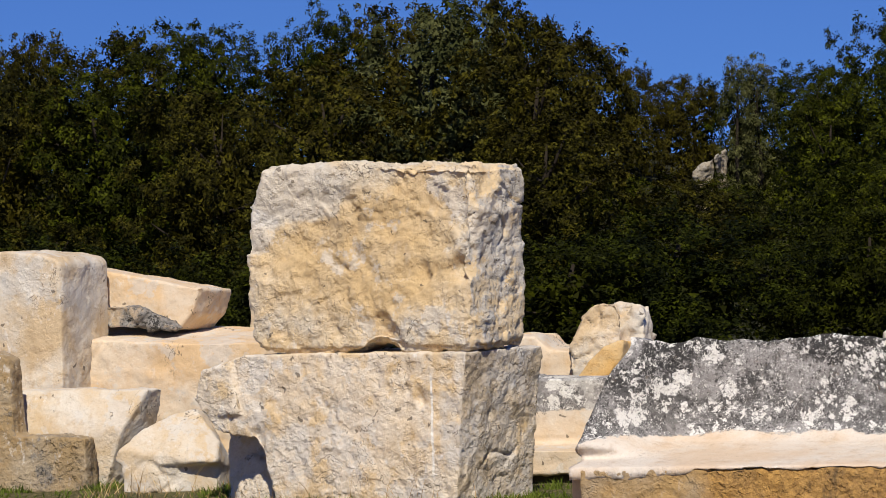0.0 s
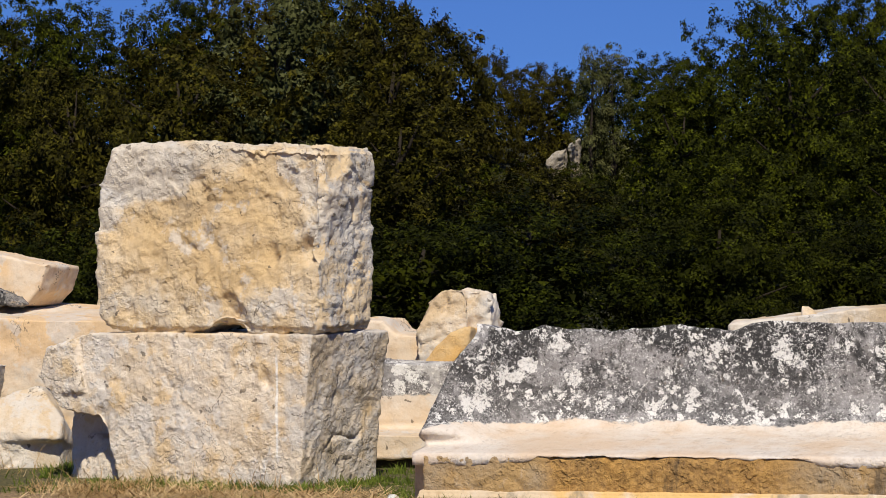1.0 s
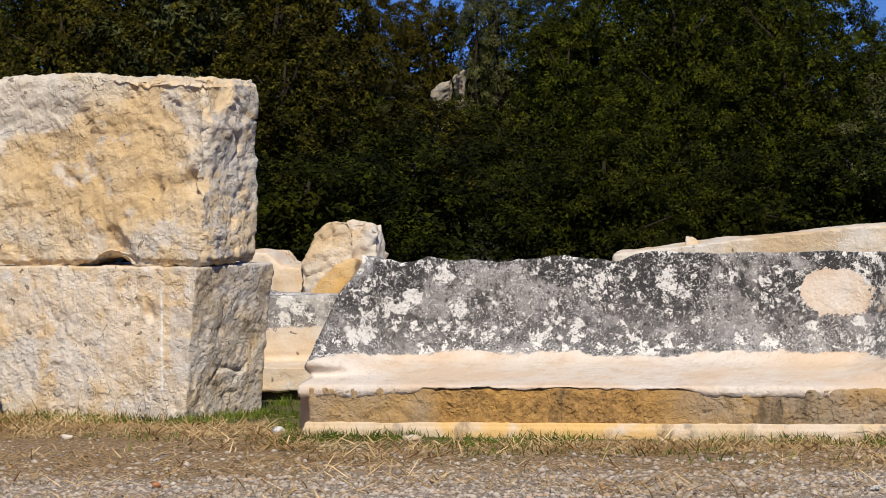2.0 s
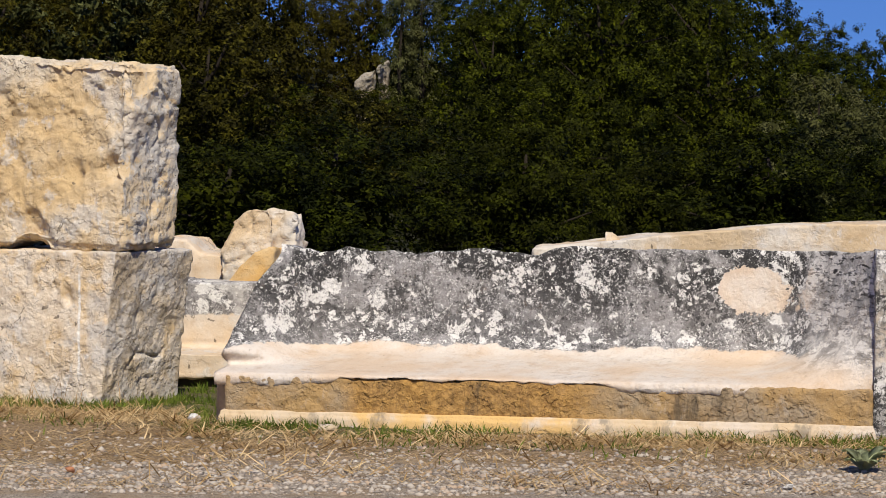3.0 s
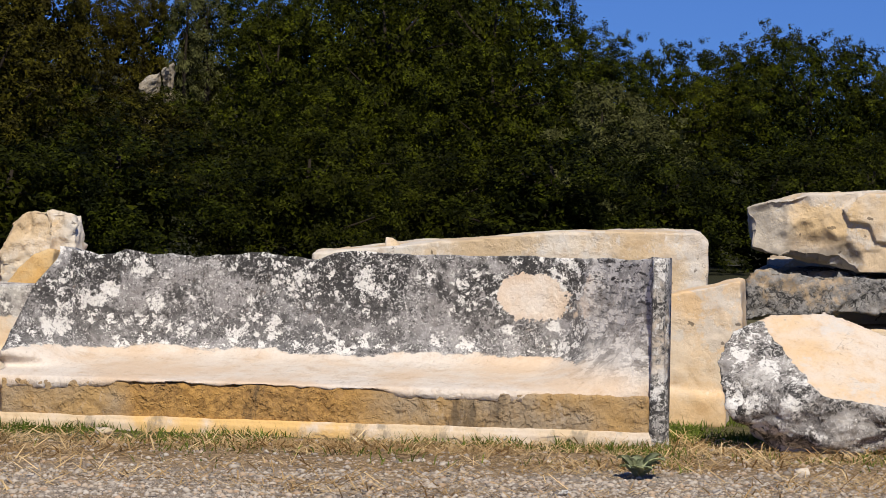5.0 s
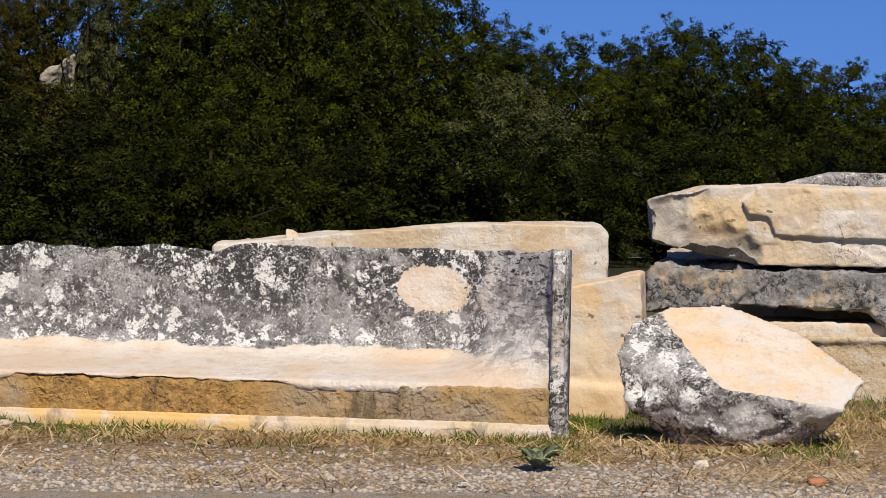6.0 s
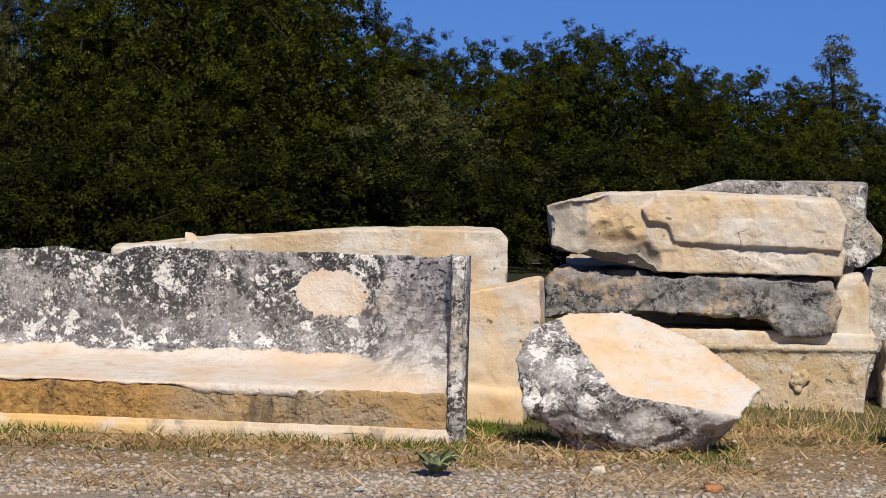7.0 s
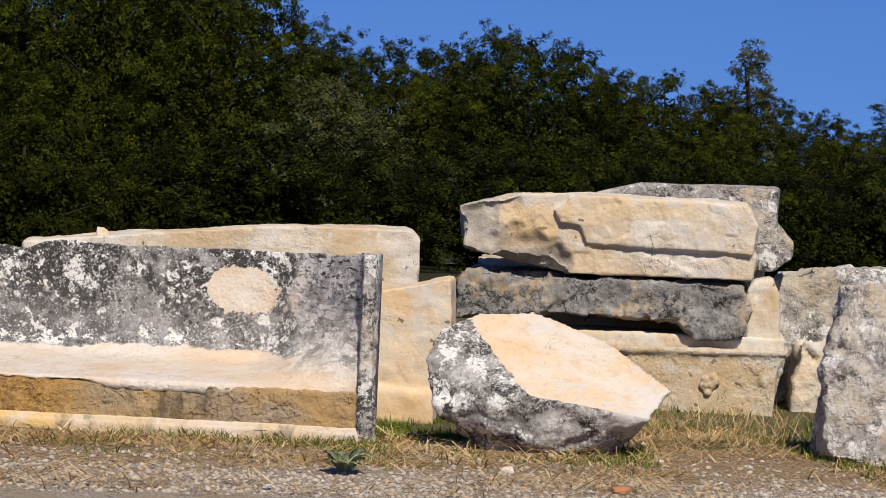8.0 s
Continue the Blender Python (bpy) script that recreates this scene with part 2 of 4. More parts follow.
def foot_wash(g, plain, col):
    """Rust washed down over the foot below the rusty band; green-black damp marks."""
    x = g.put("ShaderNodeSeparateXYZ", Vector=plain).outputs[0]
    rust = g.math("MULTIPLY", g.math("MULTIPLY", g.ramp(x, -2.86, -2.7), g.ramp(x, -1.7, -1.3, 1, 0)), g.ramp(g.noise(4, 5), 0.36, 0.5))
    col = g.mix(g.math("MULTIPLY", rust, 0.85), col, (0.70, 0.44, 0.14))
    run = g.ramp(g.noise(5.5, 6, 0.7, vector=g.moved((7, 0, 0), (1, 1, 0.3))), 0.54, 0.66)
    return g.mix(g.math("MULTIPLY", run, 0.6), col, (0.16, 0.15, 0.12))


def end_overlay(g, plain, col):
    """The curved end of the seat: white lichen crusts on pale grey stone, with thin dark flakes lying level."""
    x, _, z = g.put("ShaderNodeSeparateXYZ", Vector=plain).outputs
    edge = g.math("ADD", x, g.math("MULTIPLY", g.math("SUBTRACT", g.noise(7, 6, 0.7), 0.5), 0.22))
    here = g.math("MULTIPLY", g.ramp(edge, -0.52, -0.42), g.ramp(z, 0.29, 0.44))
    tone = g.mix(g.ramp(g.noise(9, 7, 0.7), 0.42, 0.6), (0.28, 0.272, 0.255), (0.58, 0.55, 0.50))
    tone = g.mix(g.ramp(g.noise(7, 6, 0.65, vector=g.moved((2, 2, 2), (1, 1, 1.8))), 0.515, 0.535), tone, (0.72, 0.69, 0.63))
    flake = g.math("MULTIPLY", g.ramp(g.noise(20, 8, 0.75, vector=g.moved((0, 5, 1), (0.6, 0.6, 2.2))), 0.535, 0.555), g.ramp(z, 0.40, 0.85, 0.35, 1.0))
    tone = g.mix(flake, tone, (0.04, 0.038, 0.036))
    return g.mix(g.math("MULTIPLY", here, 0.88), col, tone)


def carved_zone(g, plain):
    """Weathering of the carved block: the coved back above the seat, but for a round bare patch and the paler upright end."""
    x, y, z = g.put("ShaderNodeSeparateXYZ", Vector=plain).outputs
    tide = g.math("ADD", z, g.math("MULTIPLY", g.math("SUBTRACT", g.noise(3.5, 6, 0.65), 0.5), 0.12))
    mask = g.ramp(tide, 0.32, 0.45, -0.45, 0.32)
    dx, dz = g.math("MULTIPLY", g.math("ADD", x, 0.78), 0.85), g.math("MULTIPLY", g.math("SUBTRACT", z, 0.71), 1.25)
    far = g.math("SQRT", g.math("ADD", g.math("MULTIPLY", dx, dx), g.math("MULTIPLY", dz, dz)))
    far = g.math("ADD", far, g.math("MULTIPLY", g.math("SUBTRACT", g.noise(7, 7, 0.7), 0.5), 0.26))
    mask = g.math("SUBTRACT", mask, g.ramp(far, 0.15, 0.18, 0.6, 0.0))
    dx2 = g.math("ADD", x, 0.56)
    far2 = g.math("SQRT", g.math("ADD", g.math("MULTIPLY", dx2, dx2), g.math("MULTIPLY", dz, dz)))
    far2 = g.math("ADD", far2, g.math("MULTIPLY", g.math("SUBTRACT", g.noise(9, 7, 0.7), 0.5), 0.22))
    mask = g.math("SUBTRACT", mask, g.ramp(far2, 0.10, 0.24, 0.27, 0.0))
    end = g.math("MULTIPLY", g.ramp(x, -0.52, -0.40), g.ramp(x, -0.062, -0.057, 1, 0))
    mask = g.math("SUBTRACT", mask, g.math("MULTIPLY", end, g.ramp(z, 0.35, 0.85, 0.36, 0.20)))
    return g.math("ADD", mask, g.ramp(x, -0.0585, -0.0555, 0, 0.22))


def back_zone(g, plain):
    z = g.put("ShaderNodeSeparateXYZ", Vector=plain).outputs[2]
    return g.ramp(z, 0.30, 0.46, -0.45, 0.25)


def timber_material():
    m, tree, bsdf = material("dark_timber")
    g = Graph(tree)
    n = g.noise(9, 6, 0.7, vector=g.moved((0, 0, 0), (0.15, 1, 1)))
    g.link(g.mix(n, (0.02, 0.016, 0.012), (0.09, 0.07, 0.05)), bsdf.inputs["Base Color"])
    bsdf.inputs["Roughness"].default_value = 0.9
    return m


MAT_TIMBER = timber_material()
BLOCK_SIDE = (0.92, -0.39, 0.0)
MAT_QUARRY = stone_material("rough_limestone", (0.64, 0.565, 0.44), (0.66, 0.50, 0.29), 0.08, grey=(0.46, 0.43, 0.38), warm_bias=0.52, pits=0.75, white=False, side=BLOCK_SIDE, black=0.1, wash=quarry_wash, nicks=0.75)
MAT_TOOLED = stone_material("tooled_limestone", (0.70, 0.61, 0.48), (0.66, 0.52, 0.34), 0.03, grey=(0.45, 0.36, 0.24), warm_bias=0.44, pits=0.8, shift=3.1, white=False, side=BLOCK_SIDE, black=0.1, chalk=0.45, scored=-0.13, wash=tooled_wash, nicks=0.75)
MAT_CARVED = stone_material("lichened_marble", (0.68, 0.61, 0.52), (0.64, 0.50, 0.36), 0.5, grey=(0.27, 0.265, 0.26), pits=0.5, zone=carved_zone, black=0.68, chalk=0.15, flecks=0.85, overlay=end_overlay)
MAT_PANEL = stone_material("lichened_end_marble", (0.60, 0.55, 0.47), (0.52, 0.43, 0.32), 0.74, grey=(0.47, 0.455, 0.42), pits=0.4, shift=4.4, black=0.56, chalk=0.4, flecks=0.9)
MAT_CARVED_FAR = stone_material("lichened_marble_rear", (0.66, 0.58, 0.48), (0.64, 0.50, 0.34), 0.5, grey=(0.27, 0.26, 0.255), pits=0.3, shift=2.2, zone=back_zone, black=0.5, chalk=0.15, flecks=0.7, nicks=0.75)
MAT_FASCIA = stone_material("rust_stained_marble", (0.36, 0.28, 0.18), (0.42, 0.27, 0.11), 0.12, grey=(0.24, 0.21, 0.17), pits=0.9, shift=1.3, white=False, black=0.3, chalk=0.1, wash=fascia_wash)
MAT_FOOT = stone_material("ochre_washed_marble", (0.64, 0.55, 0.44), (0.62, 0.48, 0.30), 0.06, pits=0.35, shift=1.9, white=False, wash=foot_wash)
MAT_FRESH = stone_material("fresh_marble", (0.68, 0.57, 0.43), (0.68, 0.48, 0.27), 0.04, grey=(0.45, 0.43, 0.39), pits=0.25, shift=5.2, white=False, chalk=0.2, nicks=0.75)
MAT_FRAGMENT = stone_material("broken_marble", (0.67, 0.58, 0.47), (0.68, 0.49, 0.29), 1.0, grey=(0.28, 0.27, 0.255), pits=0.4, shift=7.7, up_clean=0.62, black=0.55, chalk=0.1, flecks=0.9, nicks=0.3)
MAT_GREY = stone_material("weathered_grey_marble", (0.52, 0.47, 0.39), (0.46, 0.36, 0.24), 0.72, grey=(0.30, 0.29, 0.275), pits=0.8, shift=9.4, black=0.4, flecks=0.7)
MAT_PALE_GREY = stone_material("pale_grey_marble", (0.50, 0.46, 0.39), (0.44, 0.36, 0.25), 0.62, grey=(0.33, 0.31, 0.28), pits=0.7, shift=15.0, black=0.3, chalk=0.4, flecks=0.7)
MAT_PALE = stone_material("pale_marble", (0.66, 0.60, 0.50), (0.58, 0.44, 0.27), 0.14, grey=(0.42, 0.40, 0.36), pits=0.4, shift=11.0, white=False, black=0.2, nicks=0.75)
MAT_SLATE = stone_material("dark_grey_marble", (0.42, 0.36, 0.28), (0.38, 0.27, 0.15), 0.70, grey=(0.24, 0.235, 0.225), pits=0.6, shift=23.0, white=False, black=0.45)
MAT_BROWN_STONE = stone_material("brown_weathered_limestone", (0.40, 0.32, 0.21), (0.36, 0.25, 0.12), 0.42, grey=(0.22, 0.20, 0.17), pits=0.9, shift=17.0, white=False, black=0.35)
MAT_OCHRE = stone_material("ochre_broken_marble", (0.62, 0.46, 0.25), (0.60, 0.36, 0.12), 0.03, pits=0.4, shift=6.1, white=False, chalk=0.1)
MAT_MOULDED = stone_material("moulded_pale_marble", (0.66, 0.60, 0.51), (0.62, 0.48, 0.31), 0.06, grey=(0.34, 0.32, 0.29), pits=0.35, shift=19.0, white=False, black=0.3, chalk=0.2, wash=slab_wash, nicks=0.75)
MAT_DIRTY = stone_material("stained_marble", (0.58, 0.49, 0.36), (0.50, 0.37, 0.21), 0.22, grey=(0.25, 0.22, 0.18), pits=0.6, shift=13.0, white=False, black=0.2, nicks=0.75)


# ---- building stones ----
def mesh_object(name, bm, mat, parent=None, smooth=True):
    me = bpy.data.meshes.new(name)
    bm.to_mesh(me)
    bm.free()
    me.materials.append(mat)
    if smooth:
        me.polygons.foreach_set("use_smooth", [True] * len(me.polygons))
    ob = new(name, me)
    ob.parent = parent
    return ob


def part(name, bm, mat, parent, label=""):
    return tagged(mesh_object(name, bm, mat, parent), label)


def prism(bm, outline, y0, y1, lean=(0, 0), shrink=1.0):
    """A closed solid: an outline of (x, z), seen from the front, drawn back from y0 to y1."""
    cx = sum(p[0] for p in outline) / len(outline)
    cz = sum(p[1] for p in outline) / len(outline)
    a = [bm.verts.new((x, y0, z)) for x, z in outline]
    b = [bm.verts.new((cx + (x - cx) * shrink + lean[0], y1, cz + (z - cz) * shrink + lean[1])) for x, z in outline]
    n = len(a)
    bm.faces.new(a)
    bm.faces.new(b[::-1])
    for i in range(n):
        bm.faces.new((a[i], b[i], b[(i + 1) % n], a[(i + 1) % n]))
    return a + b


def box(bm, x0, x1, y0, y1, z0, z1):
    return prism(bm, [(x0, z0), (x1, z0), (x1, z1), (x0, z1)], y0, y1)


def hull(bm, points):
    vs = [bm.verts.new(p) for p in points]
    res = bmesh.ops.convex_hull(bm, input=vs)
    bmesh.ops.delete(bm, geom=[v for v in res["geom_interior"] if isinstance(v, bmesh.types.BMVert)], context="VERTS")


def weather(co, no, relief, seed):
    """How far a point of a stone's skin moves along its normal."""
    d = 0.0
    off = Vector((seed * 7.13, seed * 3.7, seed * 1.9))
    for kind, scale, amp in relief:
        p = co * scale + off
        if kind == "lumps":
            d += amp * noise.fractal(p, 0.9, 2.0, 4)
        elif kind == "flakes":
            v = noise.fractal(p, 0.8, 2.0, 3)
            d += amp * (math.floor(v * 3.0 + 0.5) / 3.0)
        elif kind == "pits":
            q = Vector((p.x, p.y, p.z * 0.5)) + 0.5 * noise.noise_vector(p * 0.6)
            f = noise.voronoi(q)[0][0]
            d -= amp * max(0.0, 1 - f / 0.55) * (0.4 + max(0.0, noise.noise(p * 0.31) + 0.4))
        elif kind == "flanks":
            k = min(1.0, max(0.0, (0.7 - no.z) / 0.3))
            d += k * amp * (noise.fractal(p, 0.8, 2.0, 4) + 0.8 * (math.floor(noise.noise(p * 0.8) * 4) / 4))
        elif kind == "cracks":
            # short cracks here and there
            here = noise.noise(p * 0.9 + Vector((5, 1, 8))) - 0.18
            if here > 0:
                v = abs(noise.noise(p + 0.6 * noise.noise_vector(p * 1.7)))
                d -= amp * min(1.0, here * 5) * max(0.0, 1 - v / 0.05)
        elif kind == "facets":
            # broken planes, each tilted its own way
            q = p + 0.25 * noise.noise_vector(p * 1.3)
            cell = noise.voronoi(q)[1][0]
            tilt = noise.cell_vector(cell * 37.7) * 2 - Vector((1, 1, 1))
            d += amp * (tilt.dot(q - cell) + 0.35 * tilt.x)
    return d


def solid(name, bm, voxel, relief, seed, mat, dents=(), sharp=0.0):
    """Joins the closed solids of bm into one skin, then weathers it. dents: (x, y, z, radius, depth)."""
    bmesh.ops.recalc_face_normals(bm, faces=bm.faces[:])
    me = bpy.data.meshes.new(name)
    bm.to_mesh(me)
    bm.free()
    ob = new(name, me)
    mod = ob.modifiers.new("skin", "REMESH")
    mod.mode, mod.voxel_size = "VOXEL", voxel
    done = bpy.data.meshes.new_from_object(ob.evaluated_get(bpy.context.evaluated_depsgraph_get()))
    ob.modifiers.clear()
    ob.data = done
    bpy.data.meshes.remove(me)
    done.name = name
    skin = bmesh.new()
    skin.from_mesh(done)
    # worn edges: a light pass of smoothing
    for _ in range(1):
        bmesh.ops.smooth_vert(skin, verts=skin.verts[:], factor=0.5, use_axis_x=True, use_axis_y=True, use_axis_z=True)
    skin.normal_update()
    moved = []
    for v in skin.verts:
        d = weather(v.co, v.normal, relief, seed)
        push = v.normal * d
        for x, y, z, r, deep in dents:
            off = v.co - Vector((x, y, z))
            k = off.length / r + 0.35 * noise.noise(v.co * 9)
            if k < 1:
                push -= v.normal * deep * (1 - k * k)
        moved.append(v.co + push)
    for v, co in zip(skin.verts, moved):
        v.co = co
    skin.to_mesh(done)
    skin.free()
    done.materials.append(mat)
    done.polygons.foreach_set("use_smooth", [True] * len(done.polygons))
    return ob


ROUGH = [("lumps", 1.7, 0.018), ("facets", 5.0, 0.013), ("facets", 11, 0.010), ("facets", 21, 0.006), ("lumps", 8, 0.006), ("pits", 14, 0.008), ("cracks", 2.0, 0.03)]
TOOLED = [("lumps", 1.6, 0.010), ("facets", 7, 0.006), ("facets", 17, 0.005), ("pits", 15, 0.012), ("lumps", 9, 0.003), ("cracks", 1.9, 0.025)]
WORN = [("lumps", 1.5, 0.011), ("facets", 4, 0.006), ("lumps", 8, 0.005), ("cracks", 1.6, 0.016), ("flakes", 12, 0.003)]
BROKEN = [("lumps", 2.3, 0.020), ("facets", 5, 0.022), ("facets", 12, 0.013), ("lumps", 9, 0.008), ("pits", 10, 0.010), ("cracks", 2.4, 0.025)]


# ---- ground ----
def rise(x, y):
    """The lie of the land: flat by the stones, a wooded slope behind."""
    k = min(max((y - 56.0) / 14.0, 0.0), 1.0)
    side = min(max((x - 2.0) / 9.0, 0.0), 1.0)
    hill = (3.1 - 1.6 * side * side * (3 - 2 * side)) * k * k * (3 - 2 * k)
    return hill + 0.02 * noise.noise(Vector((x * 0.35, y * 0.35, 0))) * (1 if y < 60 else 4)


def lie(x, y):
    """The height of the ground, with its small unevenness near the stones."""
    z = rise(x, y)
    if 13 < y < 23.1 and -7.4 < x < 8.6:
        p = Vector((x, y, 0))
        z += 0.008 * noise.fractal(p * 3.5, 0.8, 2, 3) + 0.005 * noise.noise(p * 17)
    return z


def ground_mesh():
    xs = np.concatenate([-np.geomspace(2500, 7.5, 22), np.arange(-7.3, 8.5, 0.065), np.geomspace(8.7, 2500, 22)])
    ys = np.concatenate([[-2500, -800, -200, -60, -20, 0, 6, 10, 12], np.arange(13.2, 23.0, 0.065), np.geomspace(23.2, 90, 36), np.geomspace(100, 3000, 10)])
    verts = []
    for y in ys:
        for x in xs:
            verts.append((x, y, lie(x, y)))
    w = len(xs)
    faces = [(j * w + i, j * w + i + 1, (j + 1) * w + i + 1, (j + 1) * w + i) for j in range(len(ys) - 1) for i in range(w - 1)]
    me = bpy.data.meshes.new("ground")
    me.from_pydata(verts, [], faces)
    me.polygons.foreach_set("use_smooth", [True] * len(faces))
    return me


def ground_material():
    m, tree, bsdf = material("gravel_and_turf")
    g = Graph(tree)
    x, y, z = g.split()
    wob = g.math("ADD", y, g.math("MULTIPLY", g.math("SUBTRACT", g.noise(0.9, 5), 0.5), 1.3))
    grit = g.cells(70.0)
    grit2 = g.noise(120.0, 4, 0.7)
    road = g.mix(g.ramp(grit2, 0.42, 0.58), (0.15, 0.12, 0.09), (0.46, 0.40, 0.32))
    road = g.mix(g.ramp(g.noise(3, 6, 0.65), 0.42, 0.62, 0, 0.75), road, g.mix(grit2, (0.16, 0.11, 0.06), (0.44, 0.33, 0.2)))
    dry = g.mix(g.ramp(g.noise(45, 5, 0.7), 0.35, 0.65), (0.11, 0.072, 0.037), (0.42, 0.30, 0.17))
    soil = g.mix(g.ramp(g.noise(30, 5, 0.7), 0.4, 0.65), (0.05, 0.055, 0.02), (0.2, 0.16, 0.075))
    verge = g.math("ADD", g.ramp(x, -2.4, -1.2, 18.3, 16.75), g.ramp(x, 1.9, 2.4, 0.0, 0.3))
    turf = g.ramp(g.math("ADD", g.noise(1.6, 5), g.math("MULTIPLY", g.math("SUBTRACT", wob, verge), 0.5)), 0.45, 0.62)
    col = g.mix(g.ramp(wob, 15.15, 15.75), road, dry)
    col = g.mix(turf, col, soil)
    far = g.ramp(y, 30, 36)
    rocky = g.ramp(g.noise(0.55, 6, 0.65), 0.66, 0.7)
    hill = g.mix(rocky, (0.03, 0.03, 0.014), g.mix(g.noise(7, 6), (0.22, 0.19, 0.14), (0.5, 0.46, 0.38)))
    col = g.mix(far, col, hill)
    g.link(col, bsdf.inputs["Base Color"])
    bsdf.inputs["Roughness"].default_value = 0.95
    bsdf.inputs["Specular IOR Level"].default_value = 0.15
    clods = g.noise(22, 5, 0.7)
    col = g.mix(g.math("MULTIPLY", g.ramp(clods, 0.52, 0.66), g.ramp(y, 20, 26, 0.55, 0)), col, (0.07, 0.05, 0.03))
    g.link(col, bsdf.inputs["Base Color"])
    h = g.math("ADD", g.math("ADD", g.math("MULTIPLY", grit, 0.6), grit2), clods)
    g.link(g.bump(h, 0.5, 0.012), bsdf.inputs["Normal"])
    return m


ground = tagged(new("ground", ground_mesh()), "gravel track and dry turf with a wooded rise behind", "ground", kind="structure")
ground.data.materials.append(ground_material())


# ---- the stones ----
def place(ob, x, y, yaw, label, category, group="", z=0.0):
    ob.matrix_world = pose(x, y, z, 0, 0, yaw)
    return tagged(ob, label, category, group)


CORNER = (-2.14, 18.58)


def lower_block():
    bm = bmesh.new()
    prism(bm, [(-1.72, 0.60), (-1.66, 0.78), (-1.36, 0.855), (-0.46, 0.86), (0.10, 0.86), (0.05, 0.5), (0.0, -0.04), (-1.17, -0.04),
               (-1.25, 0.28), (-1.33, 0.37), (-1.56, 0.42)], 0.0, 0.68, lean=(0.125, 0))
    prism(bm, [(-1.74, -0.04), (-1.2, -0.04), (-1.2, 0.7), (-1.62, 0.7), (-1.72, 0.4)], 0.36, 0.60)
    hull(bm, [(-1.62, 0.22, -0.04), (-1.3, 0.16, -0.04), (-1.32, 0.2, 0.2), (-1.55, 0.28, 0.26), (-1.66, 0.4, 0.1), (-1.3, 0.4, 0.25), (-1.6, 0.45, -0.04), (-1.3, 0.45, -0.04)])
    hull(bm, [(-1.70, 0.0, 0.66), (-1.66, -0.02, 0.78), (-1.45, -0.03, 0.80), (-1.40, -0.03, 0.52), (-1.6, -0.01, 0.5), (-1.7, 0.3, 0.7), (-1.4, 0.3, 0.8), (-1.4, 0.3, 0.5)])
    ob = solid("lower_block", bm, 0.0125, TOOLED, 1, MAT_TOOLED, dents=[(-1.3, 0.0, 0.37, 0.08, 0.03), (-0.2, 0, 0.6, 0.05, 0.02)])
    return place(ob, *CORNER, -23, "big tooled limestone block on the grass, one corner broken", "stone block", "stacked limestone blocks")


def upper_block():
    bm = bmesh.new()
    prism(bm, [(-1.335, 0.91), (-1.30, 1.41), (-1.335, 1.68), (-1.22, 1.94), (-0.66, 1.94), (0.16, 1.90), (0.17, 1.68), (0.13, 1.40), (0.13, 1.15),
               (0.14, 0.865), (-0.40, 0.86), (-0.53, 0.93), (-0.70, 0.865), (-1.21, 0.85)], 0.02, 0.54, lean=(0.078, 0), shrink=0.985)
    bmesh.ops.bevel(bm, geom=bm.edges[:], offset=0.03, segments=2, affect="EDGES")
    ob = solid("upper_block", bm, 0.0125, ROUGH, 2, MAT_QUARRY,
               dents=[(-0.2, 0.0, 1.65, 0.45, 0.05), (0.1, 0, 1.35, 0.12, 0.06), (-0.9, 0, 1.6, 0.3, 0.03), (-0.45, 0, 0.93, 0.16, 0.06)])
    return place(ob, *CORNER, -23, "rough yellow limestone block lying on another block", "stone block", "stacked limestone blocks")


lower_block()
upper_block()

BENCH = (2.01, 16.78)


def smooth(a, b, v):
    k = min(max((v - a) / (b - a), 0.0), 1.0)
    return k * k * (3 - 2 * k)


